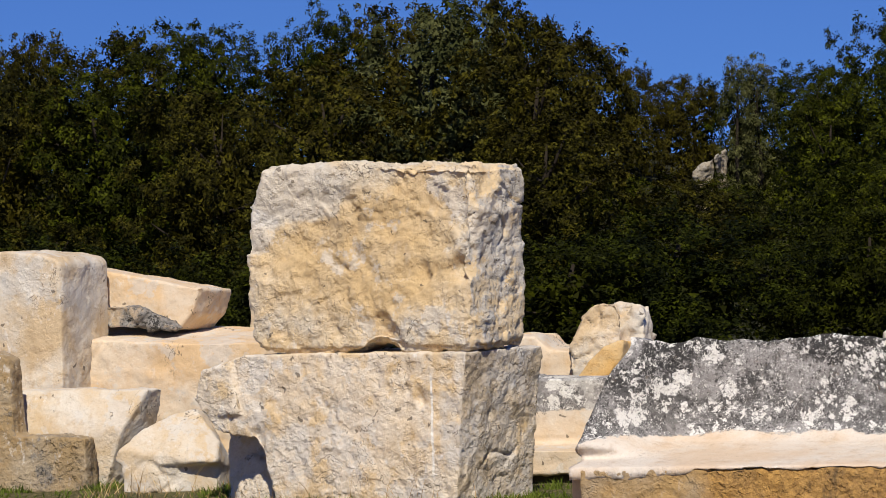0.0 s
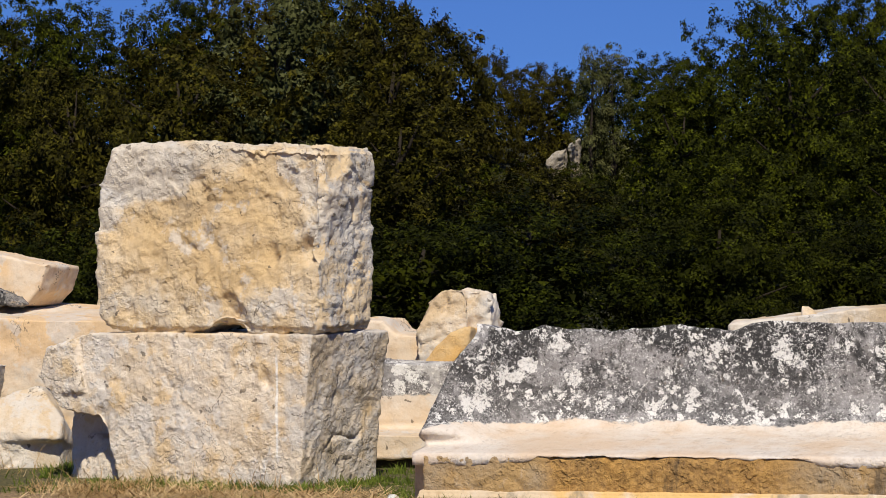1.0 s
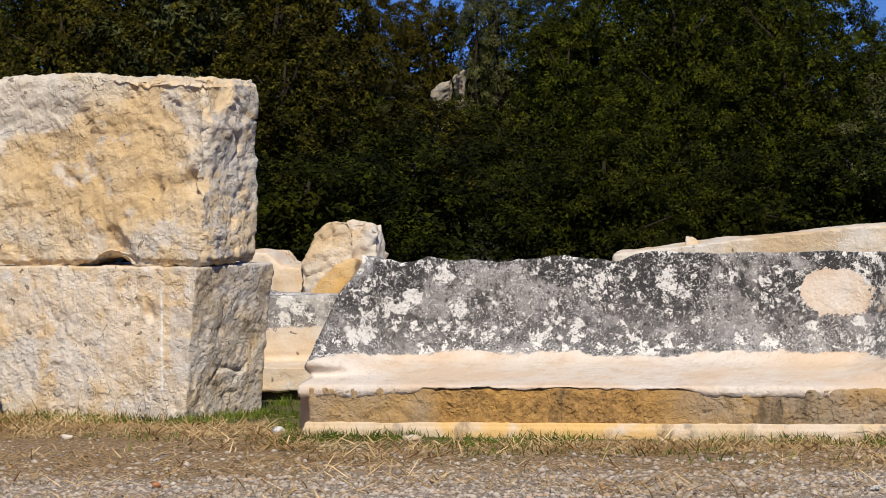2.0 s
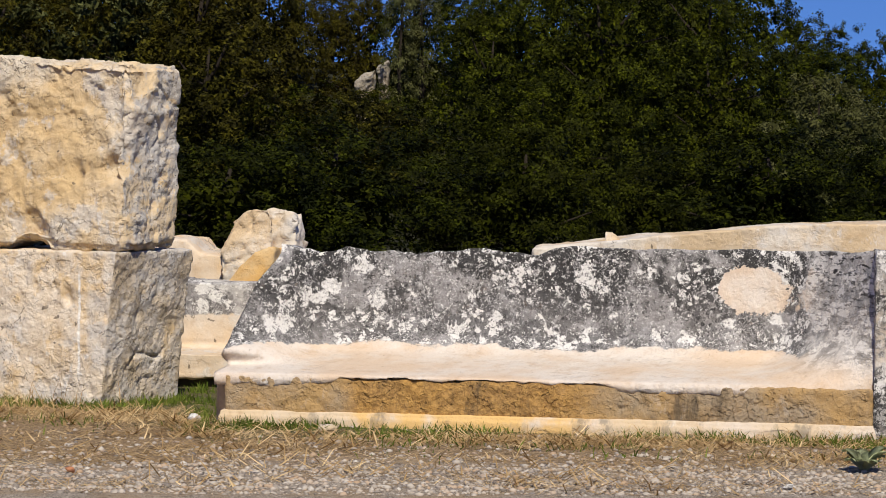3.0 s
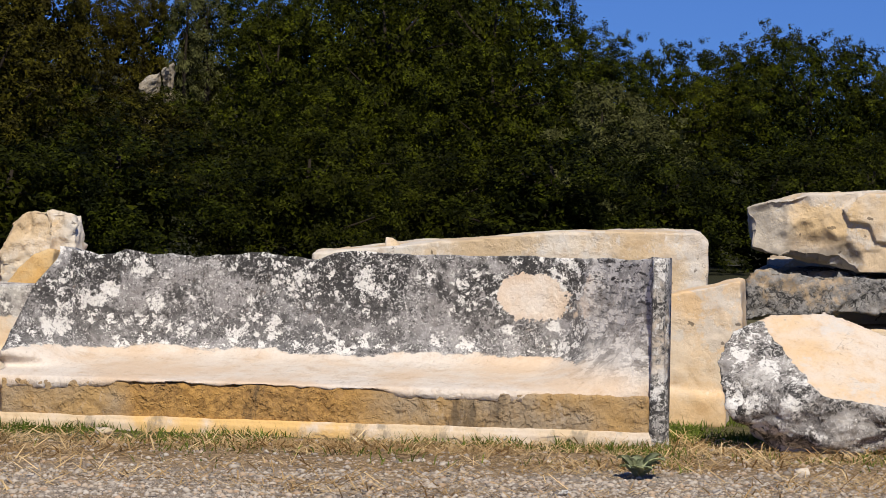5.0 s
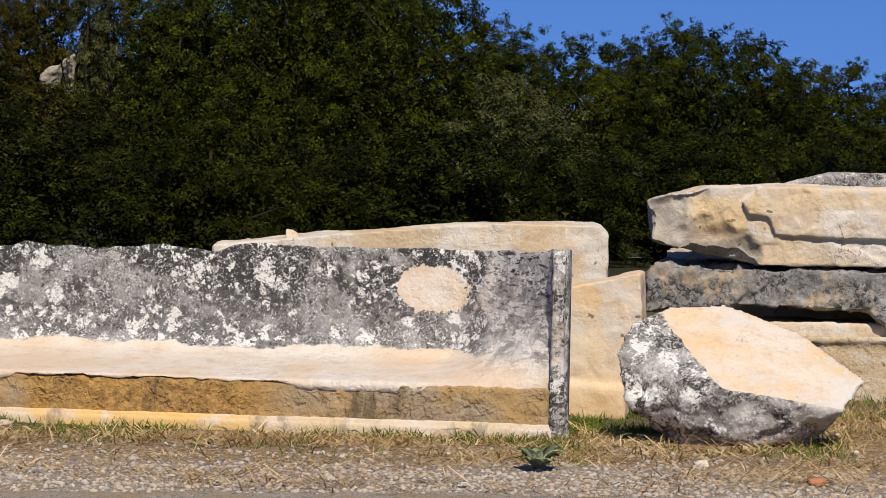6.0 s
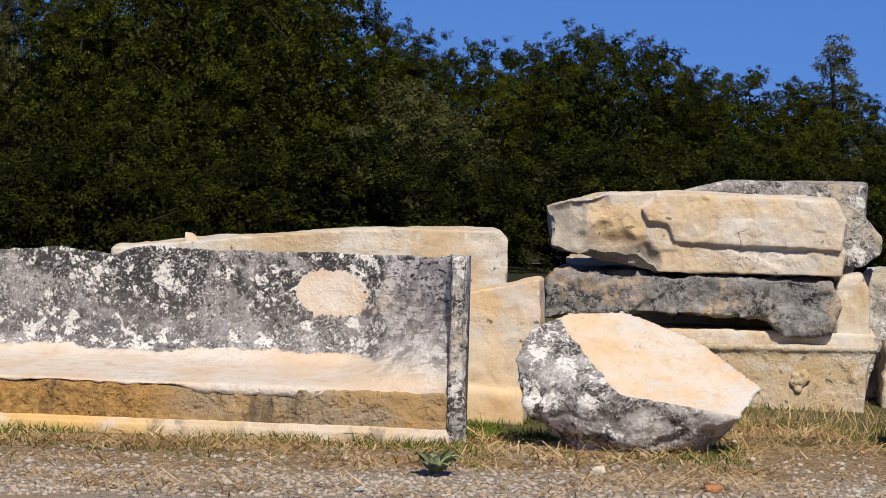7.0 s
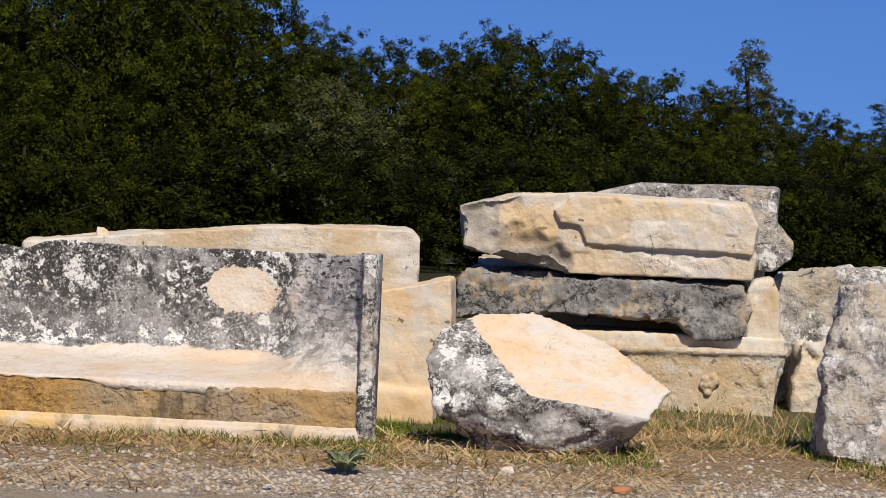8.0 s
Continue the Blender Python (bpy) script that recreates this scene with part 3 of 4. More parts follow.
def carved_trough():
    """A long carved block: a moulded foot, a sloping seat, a coved back and one upright end."""
    base = new("carved_block")
    place(base, *BENCH, -12, "long carved marble block, coved back covered in grey lichen", "carved block")
    # seat, cove and back, as (depth, height)
    prof = [(0.0, 0.262), (0.02, 0.27), (0.2, 0.295), (0.4, 0.320), (0.52, 0.338), (0.6, 0.358), (0.66, 0.395), (0.70, 0.455), (0.715, 0.55), (0.725, 0.7),
            (0.735, 0.85), (0.745, 0.925)]
    fine = []
    for (a, b), (c, d) in zip(prof, prof[1:]):
        n = max(1, int(math.hypot(c - a, d - b) / 0.018))
        fine += [(a + (c - a) * i / n, b + (d - b) * i / n) for i in range(n)]
    fine.append(prof[-1])
    n = len(fine)
    bm = bmesh.new()
    rows = []
    cols = 190
    for i in range(cols + 1):
        row = []
        for j, (y, z) in enumerate(fine):
            s = j / (n - 1)
            left = -3.50 + 0.20 * smooth(0.55, 1.0, s) + 0.05 * noise.noise(Vector((s * 5, 3.3, 0)))
            x = left + (-0.056 - left) * i / cols
            w = min(1.0, max(0.0, (x + 0.80 - 0.24 * s) / (0.73 - 0.24 * s))) ** 1.35
            wl = smooth(-2.95 - 0.1 * s, -3.45, x) * smooth(0.15, 0.5, s)
            y2, z2 = 0.03 + 0.07 * s, 0.25 + 0.70 * s
            y, z2 = y + (y2 - y) * w, z + (z2 - z) * w
            y, z2 = y - 0.42 * wl * (1 - 0.3 * s), z2 + 0.05 * wl
            p = Vector((x, y, z2))
            top = smooth(0.86, 1.0, s)
            z2 += top * ((0.012 + 0.022 * smooth(-1.8, -2.0, x)) * noise.fractal(Vector((x * 3.3, 0, 4)), 0.8, 2, 4) - 0.03 * smooth(-1.82, -1.98, x))
            d = 0.008 * noise.fractal(p * 3, 0.9, 2, 4) + 0.004 * noise.noise(p * 22)
            left_wear = 0.3 * smooth(-2.9, -3.4, x) * smooth(0.35, 0.8, s)
            row.append(bm.verts.new((x, y + 0.008 * (1 - smooth(0, 0.05, s)) + d - 0.10 * left_wear * (0.5 + noise.noise(p * 4)), z2 + 0.5 * d)))
        back = row[-1].co
        lip = row[0].co
        row.append(bm.verts.new((back.x, max(back.y + 0.16, 0.86), back.z - 0.02)))
        row.append(bm.verts.new((back.x, 0.9, -0.02)))
        row.append(bm.verts.new((lip.x, 0.06, -0.02)))
        ragged = (0.020 * noise.fractal(Vector((lip.x * 5, 0, 0)), 0.7, 2, 4) + 0.05 * smooth(-2.82, -2.88, lip.x) * (0.6 + 0.4 * smooth(-3.1, -3.2, lip.x))
                  + 0.04 * smooth(-1.5, -1.3, lip.x) - 0.02 * smooth(-0.55, -0.3, lip.x))
        row.append(bm.verts.new((lip.x, 0.06, 0.252 - ragged)))
        row.append(bm.verts.new((lip.x, lip.y, 0.255 - ragged)))
        rows.append(row)
    for a, b in zip(rows, rows[1:]):
        for j in range(len(a)):
            k = (j + 1) % len(a)
            bm.faces.new((a[j], a[k], b[k], b[j]))
    bm.faces.new(rows[0])
    bm.faces.new(rows[-1][::-1])
    bmesh.ops.recalc_face_normals(bm, faces=bm.faces[:])
    part("seat_and_back", bm, MAT_CARVED, base)
    # rust-stained band under the lip
    bm = bmesh.new()
    box(bm, -3.45, -0.068, 0.010, 0.12, 0.05, 0.258)
    fascia = solid("fascia", bm, 0.016, [("lumps", 3, 0.006), ("lumps", 16, 0.006), ("flakes", 9, 0.006), ("cracks", 2.1, 0.012)], 4, MAT_FASCIA)
    fascia.parent = base
    tagged(fascia, "rough brown rust-stained band")
    bm = bmesh.new()
    prism(bm, [(-3.5, -0.04), (-0.06, -0.04), (-0.06, 0.048), (-3.48, 0.046)], -0.018, 0.12)
    prism(bm, [(-3.48, 0.0), (-0.06, 0.0), (-0.06, 0.080), (-3.47, 0.078)], -0.004, 0.12)
    foot = solid("foot_moulding", bm, 0.010, [("lumps", 2, 0.003), ("lumps", 13, 0.003), ("cracks", 1.8, 0.006)], 5, MAT_FOOT)
    foot.parent = base
    bm = bmesh.new()
    prism(bm, [(-0.072, -0.03), (0.004, -0.03), (-0.006, 0.955), (-0.070, 0.96)], -0.004, 0.42, lean=(-0.062, -0.015))
    prism(bm, [(-0.10, -0.03), (-0.05, -0.03), (-0.055, 0.80), (-0.10, 0.80)], 0.3, 0.85, lean=(-0.06, -0.02))
    prism(bm, [(-0.030, -0.03), (0.016, -0.03), (0.012, 0.70), (-0.004, 0.78), (-0.030, 0.80)], 0.05, 0.30, lean=(-0.05, 0))
    end = solid("end_panel", bm, 0.014, [("lumps", 2, 0.008), ("lumps", 14, 0.006)], 6, MAT_PANEL)
    end.parent = base


carved_trough()


def stones():
    # long beam behind the carved block
    bm = bmesh.new()
    prism(bm, [(-1.75, 0.30), (0.52, 0.30), (0.53, 0.98), (0.47, 1.035), (-0.3, 1.02), (-1.0, 0.955), (-1.75, 0.87)], 0.0, 0.6)
    ob = solid("long_beam", bm, 0.0155, WORN, 11, MAT_PALE)
    place(ob, 2.0, 19.2, -5, "long pale marble beam lying behind the carved block", "stone beam")
    bm = bmesh.new()
    box(bm, -1.5, 0.35, 0.05, 0.5, -0.03, 0.30)
    place(solid("support_block", bm, 0.03, WORN, 12, MAT_PALE), 2.0, 19.2, -5, "low pale block under the long beam", "stone block")
    bm = bmesh.new()
    hull(bm, [(-0.05, 0, 0.86), (0.08, 0, 0.86), (-0.04, 0.02, 0.97), (0.0, 0.05, 0.965), (0.1, 0.1, 0.87), (-0.04, 0.15, 0.87)])
    place(solid("stone_chip", bm, 0.012, WORN, 13, MAT_PALE), 0.72, 19.4, -5, "small pointed chip lying on the long beam", "stone fragment")
    # orange slab standing on edge
    bm = bmesh.new()
    prism(bm, [(-0.30, 0.12), (0.06, 0.14), (0.19, 0.52), (0.17, 0.80), (-0.01, 0.755), (-0.30, 0.69)], 0.0, 0.35)
    prism(bm, [(-0.30, -0.03), (0.10, -0.03), (0.09, 0.16), (-0.30, 0.18)], -0.03, 0.35)
    place(solid("orange_slab", bm, 0.016, WORN, 14, MAT_FRESH), 2.44, 18.4, -12, "smooth orange marble slab with a broken edge standing on the grass", "stone slab")
    # tilted fragment
    bm = bmesh.new()
    hull(bm, [(-0.16, 0.0, 0.30), (0.20, -0.03, 0.25), (0.47, -0.02, 0.20), (0.63, 0.2, 0.335), (0.34, 0.5, 0.56), (-0.04, 0.62, 0.69), (-0.33, 0.55, 0.68),
              (-0.33, 0.36, 0.555), (-0.64, 0.3, 0.44), (-0.54, 0.45, 0.60), (-0.60, 0.2, 0.22), (-0.28, 0.26, -0.02), (0.02, 0.12, -0.02), (-0.1, 0.03, 0.06),
              (0.34, 0.30, -0.02), (0.30, 0.45, -0.02), (-0.3, 0.55, -0.02)])
    ob = solid("tilted_fragment", bm, 0.014, [("lumps", 2.0, 0.008), ("lumps", 12, 0.002), ("flanks", 8, 0.022)], 15, MAT_FRAGMENT)
    place(ob, 2.9, 16.45, 0, "tilted marble fragment with one fresh orange face and dark lichened sides", "stone fragment")
    # the pile
    st = (4.83, 19.6, -12)
    pile = "pile of marble slabs"
    bm = bmesh.new()
    prism(bm, [(-1.36, 0.79), (-0.24, 0.80), (-0.22, 0.93), (-0.25, 0.975), (-1.23, 0.985)], -0.005, 0.5)
    prism(bm, [(-1.45, 1.17), (-1.40, 1.10), (-1.28, 1.085), (-1.24, 0.975), (-0.25, 0.955), (-0.22, 1.13), (-0.3, 1.25), (-1.3, 1.27)], -0.04, 0.5)
    prism(bm, [(-2.02, 1.17), (-1.72, 1.25), (-1.25, 1.275), (-0.3, 1.26), (-0.22, 1.13), (-0.24, 0.93), (-1.25, 0.95), (-1.36, 0.80), (-1.7, 0.85), (-1.99, 0.92)], 0.0, 0.6)
    place(solid("moulded_slab", bm, 0.011, [("lumps", 1.5, 0.008), ("facets", 5, 0.008), ("lumps", 10, 0.004), ("facets", 14, 0.004), ("cracks", 1.6, 0.012)], 16, MAT_MOULDED,
                dents=[(-1.92, 0, 1.05, 0.16, 0.05), (-1.62, 0, 0.88, 0.22, 0.07), (-1.74, 0, 1.2, 0.12, 0.035), (-1.42, 0, 0.84, 0.12, 0.04)]), *st, "pale moulded marble slab with a broken end on top of the pile", "stone slab", pile)
    bm = bmesh.new()
    prism(bm, [(-1.25, 1.0), (-1.22, 1.27), (-0.95, 1.345), (-0.09, 1.355), (-0.10, 1.15), (0.02, 1.02), (0.01, 0.93), (-0.11, 0.84), (-1.2, 0.84)], 0.62, 1.1)
    place(solid("lichened_slab", bm, 0.016, WORN, 17, MAT_GREY), *st, "grey lichened slab lying behind the moulded slab", "stone slab", pile)
    bm = bmesh.new()
    prism(bm, [(-2.01, 0.50), (-1.99, 0.74), (-1.94, 0.785), (-1.36, 0.775), (-0.68, 0.77), (-0.31, 0.76), (-0.22, 0.62), (-0.27, 0.46), (-0.56, 0.43), (-0.67, 0.53), (-1.35, 0.555)], -0.02, 0.85)
    place(solid("grey_slab", bm, 0.015, BROKEN, 18, MAT_SLATE), *st, "rough grey weathered slab in the middle of the pile", "stone slab", pile)
    bm = bmesh.new()
    prism(bm, [(-0.26, 0.44), (-0.06, 0.45), (-0.07, 0.72), (-0.12, 0.82), (-0.22, 0.80), (-0.27, 0.74)], 0.08, 0.5)
    place(solid("wedge_block", bm, 0.015, WORN, 19, MAT_PALE), *st, "small pale block wedged into the end of the pile", "stone block", pile)
    bm = bmesh.new()
    box(bm, -1.45, -0.03, 0.05, 0.75, 0.36, 0.46)
    place(solid("thin_slab", bm, 0.015, WORN, 20, MAT_PALE), *st, "thin pale slab near the bottom of the pile", "stone slab", pile)
    bm = bmesh.new()
    prism(bm, [(-1.2, 0.33), (-0.01, 0.36), (0.0, 0.395), (-1.2, 0.375)], -0.025, 0.6)
    prism(bm, [(-1.2, -0.03), (-0.08, -0.03), (-0.07, 0.26), (-0.02, 0.345), (-1.2, 0.34)], 0.0, 0.6)
    body = solid("body", bm, 0.013, WORN, 21, MAT_DIRTY)
    bm = bmesh.new()
    for i, (kx, kz) in enumerate(((-0.49, 0.2), (-0.45, 0.215), (-0.5, 0.16), (-0.455, 0.165), (-0.475, 0.125), (-0.43, 0.19))):
        bmesh.ops.create_icosphere(bm, subdivisions=2, radius=0.03, matrix=Matrix.Translation((kx, -0.005, kz)))
    knob = solid("carved_knob", bm, 0.007, [("lumps", 20, 0.003)], 41, MAT_DIRTY)
    moulded = new("moulded_base_block")
    body.parent = knob.parent = moulded
    place(moulded, *st, "brown stained marble block, moulded top edge and carved knob", "stone block", pile)
    bm = bmesh.new()
    hull(bm, [(-0.10, 0, -0.02), (0.2, 0, -0.02), (-0.06, 0, 0.42), (0.16, 0.02, 0.46), (0.2, 0.4, 0.42), (-0.1, 0.4, 0.4), (0.25, 0.4, -0.02), (-0.1, 0.4, -0.02)])
    place(solid("low_rubble_block", bm, 0.02, BROKEN, 22, MAT_PALE), 5.05, 20.0, -12, "low pale rubble block beside the pile in dry grass", "stone block")
    bm = bmesh.new()
    hull(bm, [(-0.08, 0, -0.02), (-0.08, 0, 0.78), (0.16, 0, 0.86), (0.9, 0.05, 0.9), (1.0, 0.1, -0.02), (-0.1, 0.5, -0.02), (-0.05, 0.5, 0.82), (0.9, 0.5, 0.88), (1.0, 0.5, 0)])
    place(solid("grey_boulder_block", bm, 0.02, BROKEN, 23, MAT_PALE_GREY), 5.0, 20.5, -12, "grey lichened block standing behind the pile's end", "stone block")
    bm = bmesh.new()
    hull(bm, [(-0.20, 0.0, 0.02), (-0.24, 0.05, 0.12), (-0.24, 0.1, 0.52), (-0.19, 0.1, 0.72), (-0.08, 0.12, 0.9), (0.3, 0.05, 0.92), (0.42, 0.0, 0.02), (0.42, 0.0, 0.8),
              (-0.1, 0.4, 0.9), (0.3, 0.45, 0.9), (-0.2, 0.4, 0.0), (0.4, 0.45, 0.0), (0.0, -0.06, -0.02), (0.05, -0.05, 0.6)])
    place(solid("standing_boulder", bm, 0.014, BROKEN, 24, MAT_PALE_GREY), 4.55, 16.6, 0, "upright grey weathered boulder on the gravel verge", "boulder")
    # unseen block, added only to close the pile's gaps from behind and keep them dark
    bm = bmesh.new()
    box(bm, -1.95, -0.15, 0.95, 1.4, -0.03, 0.84)
    place(solid("rear_support_block", bm, 0.03, WORN, 42, MAT_DIRTY), *st, "brown stained block at the back of the pile", "stone block", pile)
    # behind the gap
    bm = bmesh.new()
    prism(bm, [(-1.3, 0.12), (0.4, 0.12), (0.4, 0.60), (-1.3, 0.62)], 0.5, 1.0)
    prism(bm, [(-1.3, 0.05), (0.4, 0.05), (0.4, 0.2), (-1.3, 0.2)], 0.0, 0.8)
    place(solid("second_carved_block", bm, 0.02, WORN, 25, MAT_CARVED_FAR), -1.2, 19.9, -12, "second carved marble block with grey lichen on its back", "carved block")
    bm = bmesh.new()
    prism(bm, [(-1.5, 0.0), (0.3, 0.0), (0.3, 0.70), (-0.51, 0.75), (-0.66, 0.77), (-0.72, 0.84), (-0.88, 0.85), (-1.5, 0.82)], 0.0, 0.5)
    place(solid("pale_rear_block", bm, 0.022, WORN, 26, MAT_FRESH), -1.2, 21.2, -12, "pale orange marble block in the second row", "stone block")
    bm = bmesh.new()
    prism(bm, [(-0.82, 0.0), (-0.80, 0.74), (-0.70, 0.96), (-0.61, 1.04), (-0.48, 1.05), (-0.45, 0.97), (-0.46, 0.0)], 0.0, 0.2)
    prism(bm, [(-0.52, 0.0), (-0.5, 1.04), (-0.33, 1.02), (-0.30, 0.92), (-0.36, 0.6), (-0.36, 0.0)], 0.05, 0.25)
    slab = solid("slab", bm, 0.013, BROKEN, 27, MAT_PALE)
    bm = bmesh.new()
    hull(bm, [(-0.68, -0.25, 0.60), (-0.5, -0.25, 0.78), (-0.38, -0.2, 0.82), (-0.40, -0.22, 0.70), (-0.5, -0.25, 0.56), (-0.66, 0.1, 0.6), (-0.4, 0.1, 0.8), (-0.4, 0.1, 0.6), (-0.6, 0.1, 0.5)])
    chunk = solid("broken_chunk", bm, 0.013, WORN, 37, MAT_OCHRE)
    upright = new("upright_fragment")
    slab.parent = chunk.parent = upright
    tagged(chunk, "orange broken chunk")
    place(upright, -0.9, 20.95, -12, "upright broken fragment with a rounded top, grey and orange", "stone fragment")
    bm = bmesh.new()
    box(bm, -1.3, 0.4, 0.02, 0.14, 0.0, 0.085)
    place(solid("timber_baulk", bm, 0.02, [("lumps", 6, 0.004)], 34, MAT_TIMBER), -1.2, 19.95, -12, "dark weathered timber baulk under a marble block", "timber")
    bm = bmesh.new()
    prism(bm, [(-0.53, 0.0), (-0.46, 0.0), (-0.45, 1.15), (-0.51, 1.14)], 0.0, 0.3)
    place(solid("narrow_upright_stone", bm, 0.02, WORN, 35, MAT_PALE), -3.5, 22.6, -15, "narrow pale upright stone behind the big block", "stone fragment")
    bm = bmesh.new()
    hull(bm, [(-0.95, 0, 0.97), (-0.35, 0, 0.945), (-0.55, 0, 1.1), (-0.95, 0, 1.12), (-0.95, 0.3, 1.12), (-0.4, 0.3, 0.95)])
    place(solid("dark_wedge", bm, 0.014, BROKEN, 36, MAT_SLATE), -4.0, 21.85, -15, "dark lichened wedge under the leaning slab", "stone fragment")
    # left group
    bm = bmesh.new()
    prism(bm, [(-1.9, -0.02), (-0.64, -0.02), (-0.62, 1.4), (-0.66, 1.44), (-0.81, 1.48), (-1.06, 1.5), (-1.9, 1.46)], 0.0, 0.68)
    place(solid("tall_white_block", bm, 0.0155, WORN, 28, MAT_PALE), -4.4, 21.3, -15, "tall white marble block with an orange side", "stone block")
    bm = bmesh.new()
    prism(bm, [(-1.3, 1.42), (-0.20, 1.21), (-0.26, 1.05), (-0.36, 0.95), (-0.45, 0.95), (-1.3, 1.17)], 0.0, 0.45, lean=(0.03, -0.02))
    place(solid("leaning_slab", bm, 0.0155, WORN, 29, MAT_FRESH), -4.0, 22.0, -15, "orange marble slab lying aslant on a lower block", "stone slab")
    bm = bmesh.new()
    prism(bm, [(-1.3, -0.12), (0.5, -0.12), (0.5, 0.85), (-0.35, 0.865), (-1.3, 0.92)], 0.0, 0.9, lean=(0, 0.075))
    place(solid("orange_rear_block", bm, 0.0155, WORN, 30, MAT_FRESH), -4.0, 21.6, -15, "large orange marble block under the leaning slab", "stone block")
    bm = bmesh.new()
    hull(bm, [(-0.9, 0, 0.3), (-0.9, 0.1, 0.6), (0.22, 0.15, 0.6), (0.24, 0.35, 0.6), (0.1, 0, 0.35), (-0.03, 0, -0.02), (-0.9, 0, -0.02), (0.05, 0.4, -0.02), (-0.9, 0.4, 0.6), (-0.9, 0.4, -0.02)])
    place(solid("sloping_block", bm, 0.0155, WORN, 31, MAT_PALE), -4.6, 20.9, -15, "pale block with a sloping broken end", "stone block")
    bm = bmesh.new()
    prism(bm, [(-0.9, -0.02), (0.32, -0.02), (0.31, 0.31), (0.12, 0.34), (-0.16, 0.34), (-0.19, 0.82), (-0.3, 0.87), (-0.9, 0.87)], 0.0, 0.2)
    place(solid("brown_stepped_block", bm, 0.0155, TOOLED, 32, MAT_BROWN_STONE), -5.0, 20.7, -10, "brown stained stepped block on the grass", "stone block")
    bm = bmesh.new()
    hull(bm, [(-0.25, 0, 0.2), (-0.22, 0.0, 0.26), (-0.12, 0.1, 0.36), (0.05, 0.2, 0.46), (0.2, 0.25, 0.49), (0.4, 0.12, 0.30), (0.42, 0.0, 0.17), (-0.2, 0.0, 0.16), (-0.2, 0.4, 0.1), (0.4, 0.4, 0.1), (0.2, 0.45, 0.46)])
    hull(bm, [(-0.2, 0.0, 0.2), (-0.19, -0.01, -0.02), (-0.02, 0.0, -0.02), (0.0, 0.0, 0.2), (-0.1, 0.4, -0.02), (-0.1, 0.4, 0.2), (0.38, 0.12, -0.02), (0.4, 0.12, 0.2), (0.4, 0.4, -0.02), (0.4, 0.4, 0.2)])
    place(solid("low_pale_block", bm, 0.015, WORN, 33, MAT_PALE), -4.2, 20.3, -10, "low pale broken block beside the big block", "stone block")


stones()


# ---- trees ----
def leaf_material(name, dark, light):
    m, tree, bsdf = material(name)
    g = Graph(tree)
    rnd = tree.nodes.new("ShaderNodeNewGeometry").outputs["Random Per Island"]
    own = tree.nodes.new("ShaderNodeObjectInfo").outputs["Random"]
    # broad noise puts the shade between leaf clumps into the leaf colour
    clump_shade = g.ramp(g.noise(2.4, 3, 0.6), 0.43, 0.60, 0.06, 1.0)
    col = g.mix(g.math("MULTIPLY", g.ramp(rnd, 0.0, 1.0, 0.2, 0.85), clump_shade), dark, light)
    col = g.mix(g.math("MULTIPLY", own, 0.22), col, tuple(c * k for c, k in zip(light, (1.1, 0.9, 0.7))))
    g.link(col, bsdf.inputs["Base Color"])
    bsdf.inputs["Roughness"].default_value = 0.6
    bsdf.inputs["Specular IOR Level"].default_value = 0.05
    thin = g.put("ShaderNodeBsdfTranslucent", Color=col)
    mixed = g.put("ShaderNodeMixShader", Fac=0.06)
    tree.links.new(bsdf.outputs[0], mixed.inputs[1])
    tree.links.new(thin.outputs[0], mixed.inputs[2])
    tree.links.new(mixed.outputs[0], tree.nodes["Material Output"].inputs["Surface"])
    return m


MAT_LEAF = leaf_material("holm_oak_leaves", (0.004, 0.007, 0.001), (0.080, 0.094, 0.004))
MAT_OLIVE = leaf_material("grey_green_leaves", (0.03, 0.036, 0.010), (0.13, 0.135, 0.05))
# darker copy of the oak leaves: the undergrowth's shade is in this colour
MAT_SHADED_LEAF = leaf_material("shaded_undergrowth_leaves", (0.003, 0.005, 0.001), (0.050, 0.060, 0.003))
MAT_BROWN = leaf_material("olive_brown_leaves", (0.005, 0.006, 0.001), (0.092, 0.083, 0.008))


def bark_material():
    m, tree, bsdf = material("bark")
    g = Graph(tree)
    n = g.noise(14, 6, 0.7, vector=g.moved((0, 0, 0), (1, 1, 0.2)))
    g.link(g.mix(n, (0.014, 0.011, 0.008), (0.05, 0.04, 0.03)), bsdf.inputs["Base Color"])
    bsdf.inputs["Roughness"].default_value = 0.95
    bsdf.inputs["Specular IOR Level"].default_value = 0.05
    g.link(g.bump(n, 0.8, 0.03), bsdf.inputs["Normal"])
    return m


MAT_BARK = bark_material()


def tube(bm, points, radii, sides=7):
    rings = []
    for i, (p, r) in enumerate(zip(points, radii)):
        d = (points[min(i + 1, len(points) - 1)] - points[max(i - 1, 0)]).normalized()
        a = d.orthogonal().normalized()
        b = d.cross(a)
        rings.append([bm.verts.new(p + (a * math.cos(2 * math.pi * k / sides) + b * math.sin(2 * math.pi * k / sides)) * r) for k in range(sides)])
    for u, v in zip(rings, rings[1:]):
        for k in range(sides):
            bm.faces.new((u[k], u[(k + 1) % sides], v[(k + 1) % sides], v[k]))
    bm.faces.new(rings[-1])


